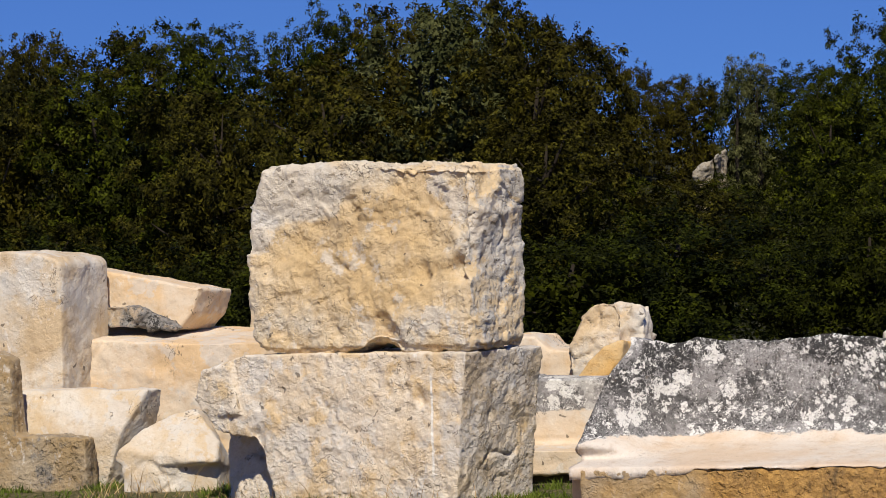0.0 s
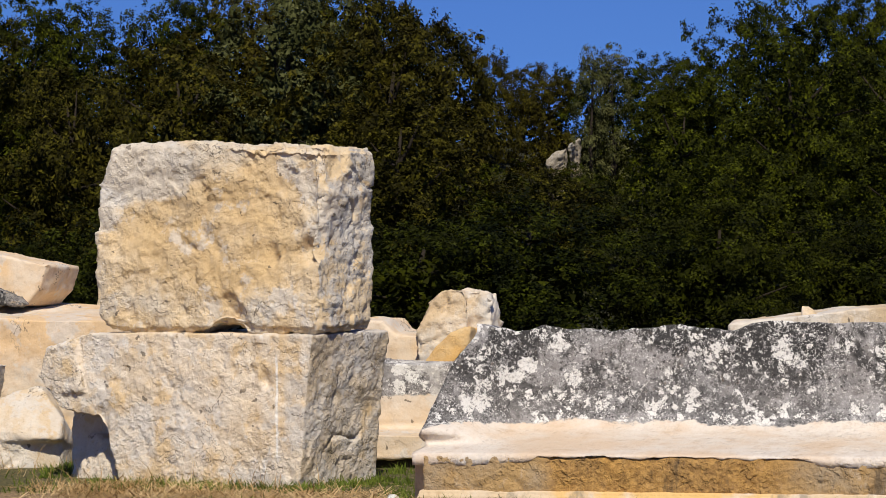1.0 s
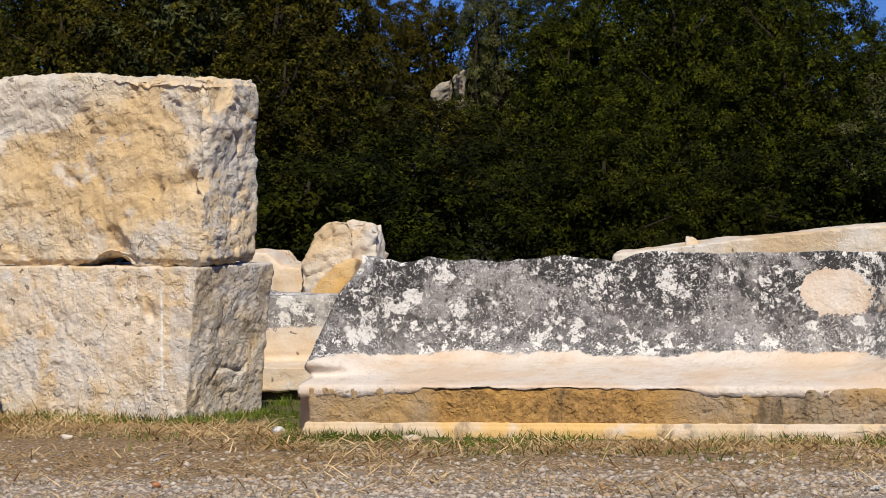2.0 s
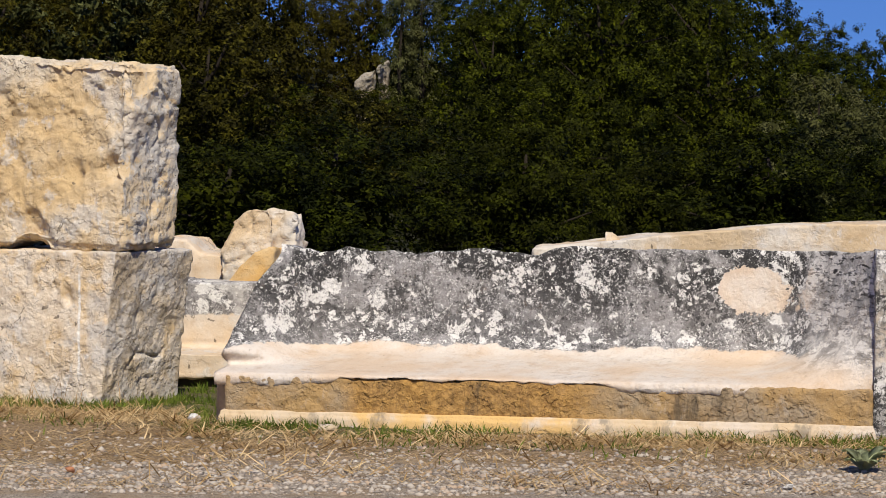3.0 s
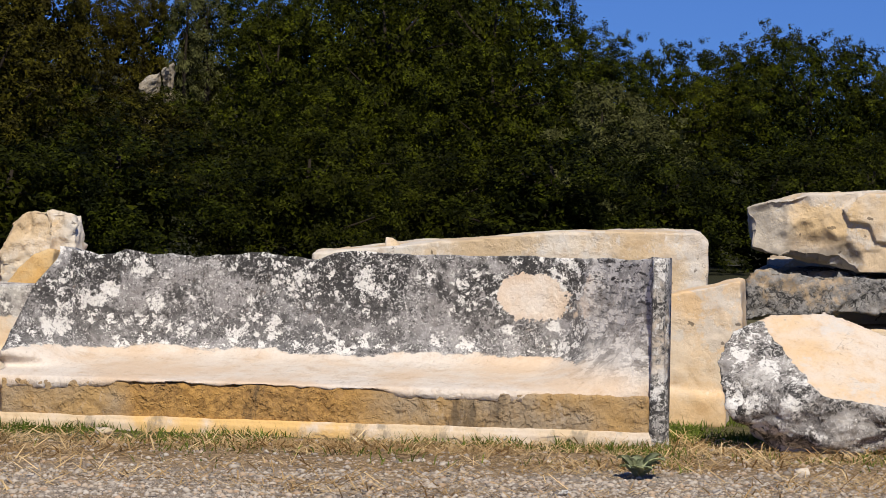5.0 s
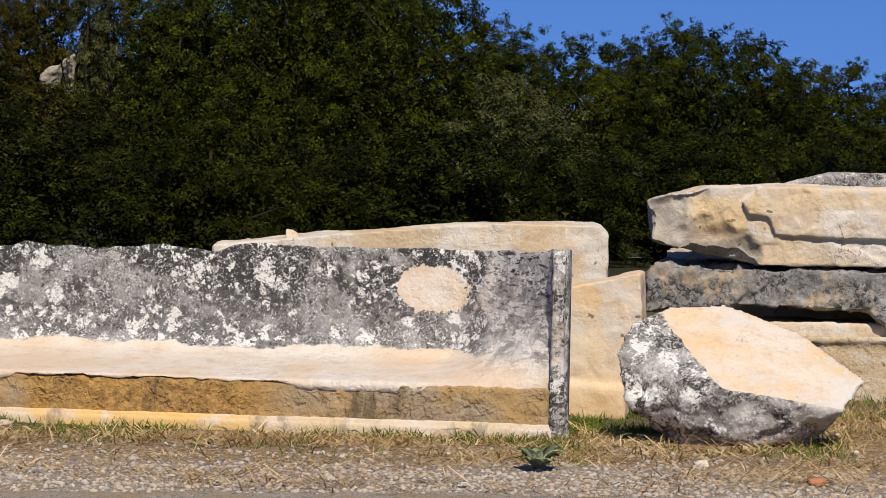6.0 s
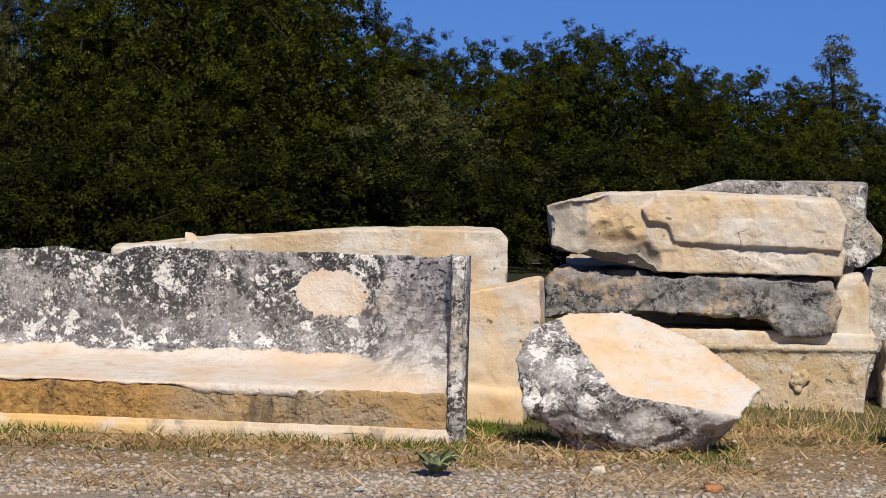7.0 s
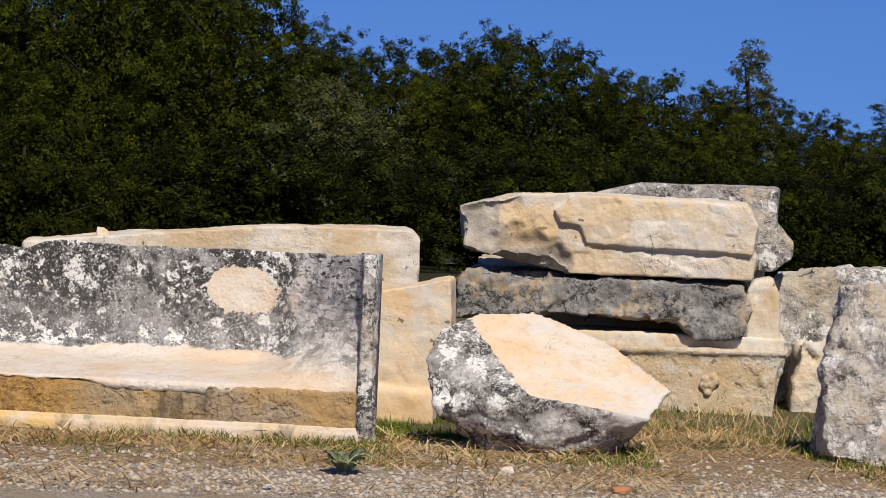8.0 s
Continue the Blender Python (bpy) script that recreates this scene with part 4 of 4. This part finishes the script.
def leaves_mesh(name, centres, normals, per, spread, size, rng):
    """Small pointed leaves in clumps round the given points."""
    n = len(centres) * per
    c = np.repeat(centres, per, 0) + rng.normal(0, spread, (n, 3))
    nor = np.repeat(normals, per, 0) * 1.2 + rng.normal(0, 0.5, (n, 3))
    sizes = size * rng.uniform(0.6, 1.3, n)
    nor /= np.linalg.norm(nor, axis=1, keepdims=True)
    along = rng.normal(0, 1, (n, 3))
    along -= nor * (along * nor).sum(1, keepdims=True)
    along /= np.linalg.norm(along, axis=1, keepdims=True)
    side = np.cross(nor, along)
    s = sizes[:, None]
    v = np.empty((n, 3, 3))
    v[:, 0] = c - along * s * 0.9 + side * s * 0.55
    v[:, 1] = c - along * s * 0.7 - side * s * 0.6
    v[:, 2] = c + along * s * 1.1 + nor * s * 0.15
    me = bpy.data.meshes.new(name)
    me.vertices.add(n * 3)
    me.vertices.foreach_set("co", v.ravel())
    me.loops.add(n * 3)
    me.loops.foreach_set("vertex_index", np.arange(n * 3, dtype=np.int32))
    me.polygons.add(n)
    me.polygons.foreach_set("loop_start", np.arange(0, n * 3, 3, dtype=np.int32))
    me.update(calc_edges=True)
    return me


HEIGHTS = []


def tree_kind(name, seed, height, width, lobes, per, mat, label, top_power=1.0, spires=0):
    """A tree: a tapered trunk with limbs, and a crown of leafy sprays set on many small lobes."""
    rng = np.random.default_rng(seed)
    rnd = random.Random(seed)
    base = tagged(new(name), label, "tree", "trees of the wood")
    bm = bmesh.new()
    line = [Vector((0.12 * rnd.uniform(-1, 1) * i / 5, 0.12 * rnd.uniform(-1, 1) * i / 5, height * 0.85 * i / 5 - 0.3 * (i == 0))) for i in range(6)]
    tube(bm, line, [0.15 - 0.026 * i for i in range(6)])
    spots, limbs = [], []
    for i in range(lobes):
        f = (i + 0.5) / lobes
        h = 0.06 + 0.86 * f
        half = width * 0.5 * (min(1.0, 0.72 + 0.9 * h) * max(0.0, 1 - max(0.0, (h - 0.45) / 0.58) ** 2) ** (0.5 * top_power))
        a = i * 2.39996 + rnd.uniform(-0.4, 0.4)
        reach = half * rnd.uniform(0.45, 1.06)
        spots.append((Vector((math.cos(a) * reach, math.sin(a) * reach, h * height)), rnd.uniform(0.24, 0.50)))
        if i % 9 == 0:
            start = line[min(4, 1 + int(f * 4))]
            limbs.append((start, start.lerp(spots[-1][0], 0.5) - Vector((0, 0, 0.08)), spots[-1][0]))
    for i in range(4):
        spots.append((Vector((rnd.uniform(-0.3, 0.3), rnd.uniform(-0.3, 0.3), height * (0.80 + 0.045 * i))), 0.34))
    for i in range(spires):
        x, y = rnd.uniform(-0.4, 0.4) * width, rnd.uniform(-0.2, 0.2) * width
        for k in range(4):
            spots.append((Vector((x, y, height * (0.8 + 0.065 * k))), 0.27 - 0.055 * k))
    part("trunk", bm, MAT_BARK, base)
    for way_out in limbs:
        bm = bmesh.new()
        tube(bm, way_out, [0.045, 0.03, 0.01], 5)
        part("limb", bm, MAT_BARK, base)
    # leafy tufts: domes of leaves with dark gaps between them
    pts, nors = [], []
    for c, r in spots:
        out = Vector((c.x, c.y, 0))
        out = (out.normalized() if out.length > 0.1 else Vector((0, 0, 0))) + Vector((0, 0, 1.1))
        caps = ((0.0, 1.0), (0.7, 0.6)) if r > 0.3 else ((0.0, 1.0),)
        for shift, part_size in caps:
            away = (Vector(rng.normal(0, 1, 3)).normalized() * 0.7 + out).normalized()
            heart = c + (away + 0.8 * Vector(rng.normal(0, 1, 3)).normalized()) * r * shift
            size = r * part_size * rnd.uniform(0.75, 1.05)
            for _ in range(max(3, int(per * 0.62 * (size / 0.25) ** 2))):
                d = (Vector(rng.normal(0, 1, 3)).normalized() + 1.15 * away).normalized()
                k = 0.85 + 0.45 * noise.noise(d * 2.6 + c * 3) + (0.3 if rnd.random() < 0.06 else 0.0)
                p = heart + Vector((d.x, d.y, d.z * 0.75)) * size * k
                pts.append((p.x, p.y, max(0.03, p.z)))
                nors.append((d + Vector((0, 0, 0.3))).normalized())
    big = height > 2.5
    me = leaves_mesh("crown", np.array(pts), np.array(nors), 9, 0.045, 0.040 if big else 0.030, rng)
    me.materials.append(mat)
    crown = new("crown", me)
    crown.parent = base
    inner = rng.normal(0, 1, (int(lobes * 60), 3))
    inner = inner / np.linalg.norm(inner, axis=1, keepdims=True) * rng.random((len(inner), 1)) ** 0.4
    inner = inner * np.array([width * 0.30, width * 0.30, height * 0.37]) + np.array([0, 0, height * 0.44])
    if width > 2:
        me = leaves_mesh("inner_foliage", inner, inner * 0 + np.array([0, 0, 0.01]), 1, 0.01, 0.065, rng)
        me.materials.append(mat)
        twigs = tagged(new("inner_foliage", me), kind="stuff")
        twigs.parent = base
    HEIGHTS.append(height)
    return base


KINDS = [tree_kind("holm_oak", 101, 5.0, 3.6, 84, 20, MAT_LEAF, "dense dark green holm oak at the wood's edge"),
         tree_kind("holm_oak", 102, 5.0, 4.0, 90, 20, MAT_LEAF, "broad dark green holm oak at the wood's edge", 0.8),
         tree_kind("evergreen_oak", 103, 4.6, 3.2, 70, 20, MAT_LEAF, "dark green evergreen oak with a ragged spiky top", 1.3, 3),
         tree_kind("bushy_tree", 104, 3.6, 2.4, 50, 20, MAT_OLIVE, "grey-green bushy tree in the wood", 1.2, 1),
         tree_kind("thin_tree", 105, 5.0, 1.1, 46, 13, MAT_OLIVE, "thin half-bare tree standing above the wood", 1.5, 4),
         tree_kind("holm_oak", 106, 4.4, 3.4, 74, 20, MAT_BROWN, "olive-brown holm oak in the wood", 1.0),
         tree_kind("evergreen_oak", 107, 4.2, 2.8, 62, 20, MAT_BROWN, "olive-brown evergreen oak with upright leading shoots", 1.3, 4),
         tree_kind("young_oak", 108, 2.2, 2.6, 40, 26, MAT_SHADED_LEAF, "low bushy young holm oak", 0.8),
         tree_kind("young_oak", 109, 2.0, 2.4, 36, 26, MAT_SHADED_LEAF, "low bushy young oak with leaves darkened as if shaded", 0.8)]
used = set()


def plant_tree(kind, x, d, top, wide=1.0, turn=0.0):
    """A tree seen at the sideways place x and with its top at the height top, both as they would be at 45 m, standing at d metres."""
    k = d / 45.0
    z = rise(x * k, d) - 0.1
    s = max(0.35, (1.5 + (top - 1.5) * k - z) / HEIGHTS[kind])
    base = KINDS[kind]
    if kind in used:
        ob = base.copy()
        scene.collection.objects.link(ob)
        for child in base.children:
            c = child.copy()
            scene.collection.objects.link(c)
            c.parent = ob
    else:
        ob = base
        used.add(kind)
    ob.matrix_world = Matrix.Translation((x * k, d, z)) @ Matrix.Rotation(turn, 4, "Z") @ Matrix.Diagonal((wide * s ** 0.6, wide * s ** 0.6, s, 1))
    return ob


# the skyline of the wood: sideways place and height as at 45 m
SKY_X = [-12.4, -11.2, -10.2, -9.4, -8.6, -7.5, -6.6, -5.9, -5.0, -4.2, -3.5, -3.05, -2.5, -2.2, -1.9, -0.9, -0.1, 0.4, 1.0, 2.3, 3.2, 4.2, 4.6, 4.9, 5.4, 6.3, 7.0, 7.5, 8.1, 8.5, 8.95, 9.6, 10.6, 11.2, 12.0, 13.0]
SKY_Z = [4.4, 4.45, 4.55, 4.35, 4.5, 4.2, 4.62, 4.6, 4.75, 4.75, 4.5, 4.1, 3.8, 3.4, 3.5, 3.55, 3.65, 4.05, 4.35, 4.6, 4.5, 3.75, 2.85, 2.7, 2.98, 2.96, 3.25, 3.15, 2.8, 2.6, 2.8, 2.45, 2.3, 2.25, 2.05, 1.9]
pick = random.Random(5)


def row_of_trees(step, d0, d1, share, kinds_left, kinds_right, wide):
    """A row of the wood; share: the trees' tops as shares of the skyline's height over the eye."""
    x = -12.8
    while x < 13.2:
        top = min(float(np.interp(x + o, SKY_X, SKY_Z)) + 0.6 * abs(o) for o in (-0.5, -0.25, 0.0, 0.25, 0.5))
        part_of = pick.uniform(*share)
        if share[1] < 1 and -2.8 < x < -1.0:
            part_of = min(part_of, 0.3)
        plant_tree(pick.choice(kinds_left if x < -1.5 else kinds_right), x, pick.uniform(d0, d1), 1.5 + (top - 1.5) * part_of, pick.uniform(*wide), pick.uniform(0, 6))
        x += pick.uniform(*step)


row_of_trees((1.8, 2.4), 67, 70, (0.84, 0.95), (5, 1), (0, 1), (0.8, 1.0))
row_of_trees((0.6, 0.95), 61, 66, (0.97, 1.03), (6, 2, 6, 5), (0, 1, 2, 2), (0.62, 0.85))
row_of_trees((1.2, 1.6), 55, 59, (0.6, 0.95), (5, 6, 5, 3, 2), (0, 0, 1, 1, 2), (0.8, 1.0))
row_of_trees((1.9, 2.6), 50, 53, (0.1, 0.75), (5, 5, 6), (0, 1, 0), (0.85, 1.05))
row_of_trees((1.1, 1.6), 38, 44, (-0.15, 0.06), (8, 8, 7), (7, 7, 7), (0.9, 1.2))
plant_tree(3, 4.45, 47.5, 2.35, 0.75, 1.0)
plant_tree(3, 4.95, 46.0, 1.95, 0.9, 2.4)
plant_tree(4, 10.26, 62, 3.15, 0.9, 1.0)
plant_tree(4, -0.9, 62, 3.75, 0.7, 2.0)
plant_tree(4, -1.2, 61, 3.72, 0.6, 4.0)


def outcrop(x, d, z, wide, high, lean, seed):
    """Bare limestone showing on the wooded bank."""
    k = d / 45.0
    bm = bmesh.new()
    rnd = random.Random(seed)
    w, h = wide * k, high * k
    mid = 1.5 + (z - 1.5) * k
    pts = []
    for _ in range(26):
        u, v = rnd.uniform(-0.5, 0.5), rnd.uniform(-0.5, 0.5)
        pts.append((u * w, v * 0.8 * h + rnd.uniform(-0.05, 0.05), v * h + lean * u * w))
    foot = rise(x * k, d + 0.8) - mid - 0.3
    hull(bm, pts + [(-w * 0.3, 0.8, foot), (w * 0.3, 0.8, foot), (0, 1.6, foot)])
    ob = solid("rock_outcrop", bm, 0.03, [("flakes", 3, 0.05), ("lumps", 6, 0.03), ("cracks", 3, 0.04)], seed, MAT_BANK)
    ob.location = (x * k, d, mid)
    return tagged(ob, "bare grey limestone bank between the trees", "rock", "rocks on the bank")


MAT_BANK = stone_material("bank_rock", (0.42, 0.37, 0.29), (0.36, 0.29, 0.20), 0.35, grey=(0.26, 0.25, 0.23), pits=1.0, shift=21.0, white=False)
outcrop(-1.66, 61, 2.32, 0.30, 0.06, 0.45, 62)
outcrop(-1.42, 61, 2.50, 0.16, 0.05, 0.4, 63)


# ---- turf, straw and gravel ----
def blades(name, spots, height, width, lean, mat, label, category, seed):
    rng = np.random.default_rng(seed)
    n = len(spots)
    a = rng.uniform(0, 2 * np.pi, n)
    h = height[0] + (height[1] - height[0]) * rng.random(n) ** 2
    w = rng.uniform(*width, n)
    side = np.stack([np.cos(a), np.sin(a), np.zeros(n)], 1)
    b = rng.uniform(0, 2 * np.pi, n)
    bend = np.stack([np.cos(b), np.sin(b), np.zeros(n)], 1) * (h * rng.uniform(*lean, n))[:, None]
    up = np.array([0, 0, 1.0])
    v = np.empty((n, 5, 3))
    v[:, 0], v[:, 1] = spots - side * w[:, None], spots + side * w[:, None]
    squat = np.maximum(0.12, 1 - (np.linalg.norm(bend, axis=1) / h) ** 2 * 0.25)
    midp = spots + up * (h * 0.55 * squat)[:, None] + bend * 0.4
    v[:, 2], v[:, 3] = midp + side * (w * 0.7)[:, None], midp - side * (w * 0.7)[:, None]
    flat = np.maximum(0.08, 1 - (np.linalg.norm(bend, axis=1) / h) ** 2 * 0.4)
    v[:, 4] = spots + up * (h * flat)[:, None] + bend
    i = np.arange(n)[:, None] * 5
    loops = (i + np.array([[0, 1, 2, 3, 3, 2, 4]])).ravel().astype(np.int32)
    me = bpy.data.meshes.new(name)
    me.vertices.add(n * 5)
    me.vertices.foreach_set("co", v.ravel())
    me.loops.add(n * 7)
    me.loops.foreach_set("vertex_index", loops)
    me.polygons.add(n * 2)
    starts = (np.arange(n)[:, None] * 7 + np.array([[0, 4]])).ravel().astype(np.int32)
    me.polygons.foreach_set("loop_start", starts)
    me.update(calc_edges=True)
    me.materials.append(mat)
    return tagged(new(name, me), label, category, kind="stuff")


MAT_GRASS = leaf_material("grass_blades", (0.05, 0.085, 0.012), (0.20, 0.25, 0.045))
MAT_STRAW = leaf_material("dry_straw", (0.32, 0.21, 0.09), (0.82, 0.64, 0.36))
fixed = np.random.default_rng(77)


def scatter(n, x0, x1, y0, y1, keep):
    out = []
    while len(out) < n:
        x, y = fixed.uniform(x0, x1), fixed.uniform(y0, y1)
        if fixed.random() < keep(x, y):
            out.append((x, y, lie(x, y) - 0.002))
    return np.array(out)


def foot_line(x):
    """How far off the front of the stones stands, along the verge."""
    return float(np.interp(x, [-6, -3.9, -3.7, -2.1, -1.7, -1.5, 2.0, 2.2, 2.4, 3.3, 3.6, 4.2, 4.3, 6], [20.6, 20.4, 19.2, 18.5, 19.0, 17.4, 16.75, 17.6, 16.5, 16.4, 18.8, 18.8, 16.5, 16.5]))


def turf(x, y):
    gap = foot_line(x) - y
    patch = noise.noise(Vector((x * 1.3, y * 2.2, 1.0))) + 0.5 * noise.noise(Vector((x * 4, y * 5, 3.0)))
    near = math.exp(-max(0.0, gap) / 0.30) if gap > -1.2 else 0.15
    return max(0.0, min(1.0, near * (0.42 + 2.3 * patch) + 0.05 * (patch > 0.2) * (gap < 1.3)))


def dry(x, y):
    gap = foot_line(x) - y
    patch = noise.noise(Vector((x * 0.9, y * 1.6, 9.0))) + 0.5 * noise.noise(Vector((x * 5, y * 6, 2.0)))
    return max(0.0, min(1.0, (0.42 + 1.3 * patch) * (math.exp(-((gap - 0.6) / 0.6) ** 2) + 0.22 * (gap > 0.6))))


blades("grass", scatter(36000, -5.6, 5.4, 15.3, 21.0, turf), (0.015, 0.075), (0.0025, 0.005), (0.2, 1.0), MAT_GRASS, "short green grass round the feet of the stones", "grass", 1)
blades("straw", scatter(26000, -4.6, 5.4, 14.1, 19.0, dry), (0.05, 0.22), (0.0022, 0.0050), (1.2, 2.4), MAT_STRAW, "dry yellow straw lying flat on the verge", "straw", 2)
blades("dry_grass", np.concatenate([scatter(900, 3.5, 5.0, 17.2, 19.5, lambda x, y: 0.6 + noise.noise(Vector((x * 3, y * 3, 0)))),
                                    scatter(260, -3.6, -1.9, 18.0, 18.75, lambda x, y: 0.3 + noise.noise(Vector((x * 6, y * 3, 5)))),
                                    scatter(120, -4.6, -3.6, 19.6, 20.3, lambda x, y: 0.5)]),
       (0.06, 0.26), (0.0015, 0.003), (0.3, 1.3), MAT_STRAW, "tall dry yellow grass beside the stones", "grass", 3)


def pebble_material():
    m, tree, bsdf = material("gravel_chips")
    g = Graph(tree)
    rnd = tree.nodes.new("ShaderNodeNewGeometry").outputs["Random Per Island"]
    ramp = tree.nodes.new("ShaderNodeValToRGB")
    for pos, c in ((0.0, (0.13, 0.105, 0.08, 1)), (0.3, (0.34, 0.29, 0.23, 1)), (0.65, (0.50, 0.44, 0.36, 1)), (0.86, (0.42, 0.28, 0.16, 1))):
        e = ramp.color_ramp.elements.new(pos)
        e.color = c
    ramp.color_ramp.elements[0].color = (0.2, 0.18, 0.16, 1)
    ramp.color_ramp.elements[-1].color = (0.56, 0.52, 0.45, 1)
    g.link(rnd, ramp.inputs[0])
    g.link(g.mix(g.ramp(g.noise(300, 3), 0.3, 0.7, 0, 0.3), ramp.outputs[0], (0.42, 0.38, 0.32)), bsdf.inputs["Base Color"])
    bsdf.inputs["Roughness"].default_value = 0.85
    return m


def gravel(spots, sizes, label):
    bm = bmesh.new()
    bmesh.ops.create_icosphere(bm, subdivisions=1, radius=1.0)
    tv = np.array([v.co[:] for v in bm.verts])
    tf = np.array([[v.index for v in f.verts] for f in bm.faces], dtype=np.int32)
    bm.free()
    n = len(spots)
    rng = np.random.default_rng(12)
    s = sizes[:, None, None] * rng.uniform(0.6, 1.3, (n, 1, 3)) * np.array([1, 1, 0.65])
    v = tv[None] * s * rng.uniform(0.75, 1.2, (n, len(tv), 1))
    a = rng.uniform(0, 6.28, n)
    c, si = np.cos(a)[:, None], np.sin(a)[:, None]
    v = np.stack([v[..., 0] * c - v[..., 1] * si, v[..., 0] * si + v[..., 1] * c, v[..., 2]], -1)
    v += spots[:, None]
    f = (tf[None] + (np.arange(n) * len(tv))[:, None, None]).reshape(-1, 3)
    me = bpy.data.meshes.new("gravel")
    me.vertices.add(n * len(tv))
    me.vertices.foreach_set("co", v.ravel())
    me.loops.add(f.size)
    me.loops.foreach_set("vertex_index", f.ravel().astype(np.int32))
    me.polygons.add(len(f))
    me.polygons.foreach_set("loop_start", np.arange(0, f.size, 3, dtype=np.int32))
    me.update(calc_edges=True)
    me.materials.append(pebble_material())
    return tagged(new("gravel", me), label, "gravel", kind="stuff")


road_spots = scatter(21000, -3.6, 5.6, 14.1, 17.6, lambda x, y: 1.0 if y < 15.2 + 0.3 * noise.noise(Vector((x, 0, 0))) else 0.45 * math.exp(-(y - 15.2) / 0.9))
gravel(road_spots + np.array([0, 0, 0.003]), 0.0045 + 0.016 * fixed.random(len(road_spots)) ** 3.5, "loose grey gravel chips on the track")


# ---- small things on the verge ----
def small_stone(x, y, size, mat, label, seed):
    rnd = random.Random(seed)
    bm = bmesh.new()
    hull(bm, [(rnd.uniform(-1, 1) * size, rnd.uniform(-0.7, 0.7) * size, rnd.uniform(-0.1, 0.9) * size) for _ in range(16)])
    bmesh.ops.bevel(bm, geom=bm.edges[:], offset=size * 0.06, segments=2, affect="EDGES")
    ob = mesh_object("small_stone", bm, mat)
    ob.location = (x, y, lie(x, y))
    return tagged(ob, label, "stone", "loose stones on the verge")


def plain_clay():
    m, tree, bsdf = material("fired_clay")
    g = Graph(tree)
    g.link(g.mix(g.noise(40, 4), (0.36, 0.13, 0.05), (0.5, 0.24, 0.12)), bsdf.inputs["Base Color"])
    bsdf.inputs["Roughness"].default_value = 0.9
    return m


MAT_CLAY = plain_clay()
small_stone(2.50, 15.42, 0.045, MAT_PALE, "pale rounded stone on the straw", 1)
small_stone(2.91, 14.74, 0.05, MAT_CLAY, "reddish clay shard on the gravel", 2)
small_stone(3.38, 16.2, 0.03, MAT_PALE, "small pale stone in the grass", 3)
small_stone(1.29, 14.32, 0.03, MAT_GREY, "small grey stone on the gravel", 4)
small_stone(1.35, 15.75, 0.025, MAT_PALE, "small pale stone in the straw", 5)
small_stone(-1.84, 14.86, 0.035, MAT_CLAY, "reddish clay shard on the gravel", 6)
small_stone(-1.52, 17.57, 0.05, MAT_GREY, "grey rounded stone in the grass beside the carved block", 7)
small_stone(-2.62, 17.42, 0.035, MAT_PALE, "pale stone on the dry verge", 8)
small_stone(-0.80, 17.0, 0.06, MAT_DIRTY, "brown stone wedged against the carved block's foot", 9)


def rosette(x, y):
    """A low plant with broad felted leaves."""
    base = tagged(new("mullein_plant"), "low grey-green plant with broad felted leaves", "plant")
    base.location = (x, y, 0)
    rnd = random.Random(3)
    for i in range(11):
        a = i * 2.4
        length, rise_up = rnd.uniform(0.08, 0.13), rnd.uniform(0.5, 1.1)
        bm = bmesh.new()
        rows = []
        for k in range(7):
            f = k / 6
            w = 0.045 * math.sin(math.pi * min(1, 0.1 + 0.9 * f)) ** 0.8 + 0.003
            r = length * f
            z = 0.01 + length * rise_up * math.sin(f * 1.9) * 0.9
            ring = []
            for e in (-1, 0, 1):
                p = Vector((r, e * w, z + abs(e) * 0.012))
                ring.append(bm.verts.new(Matrix.Rotation(a, 3, "Z") @ p))
            rows.append(ring)
        for p, q in zip(rows, rows[1:]):
            for e in (0, 1):
                bm.faces.new((p[e], q[e], q[e + 1], p[e + 1]))
        bmesh.ops.solidify(bm, geom=bm.faces[:], thickness=0.002)
        part("leaf", bm, MAT_FELT, base)


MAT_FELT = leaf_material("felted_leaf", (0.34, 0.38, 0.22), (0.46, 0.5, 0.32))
rosette(1.71, 15.15)
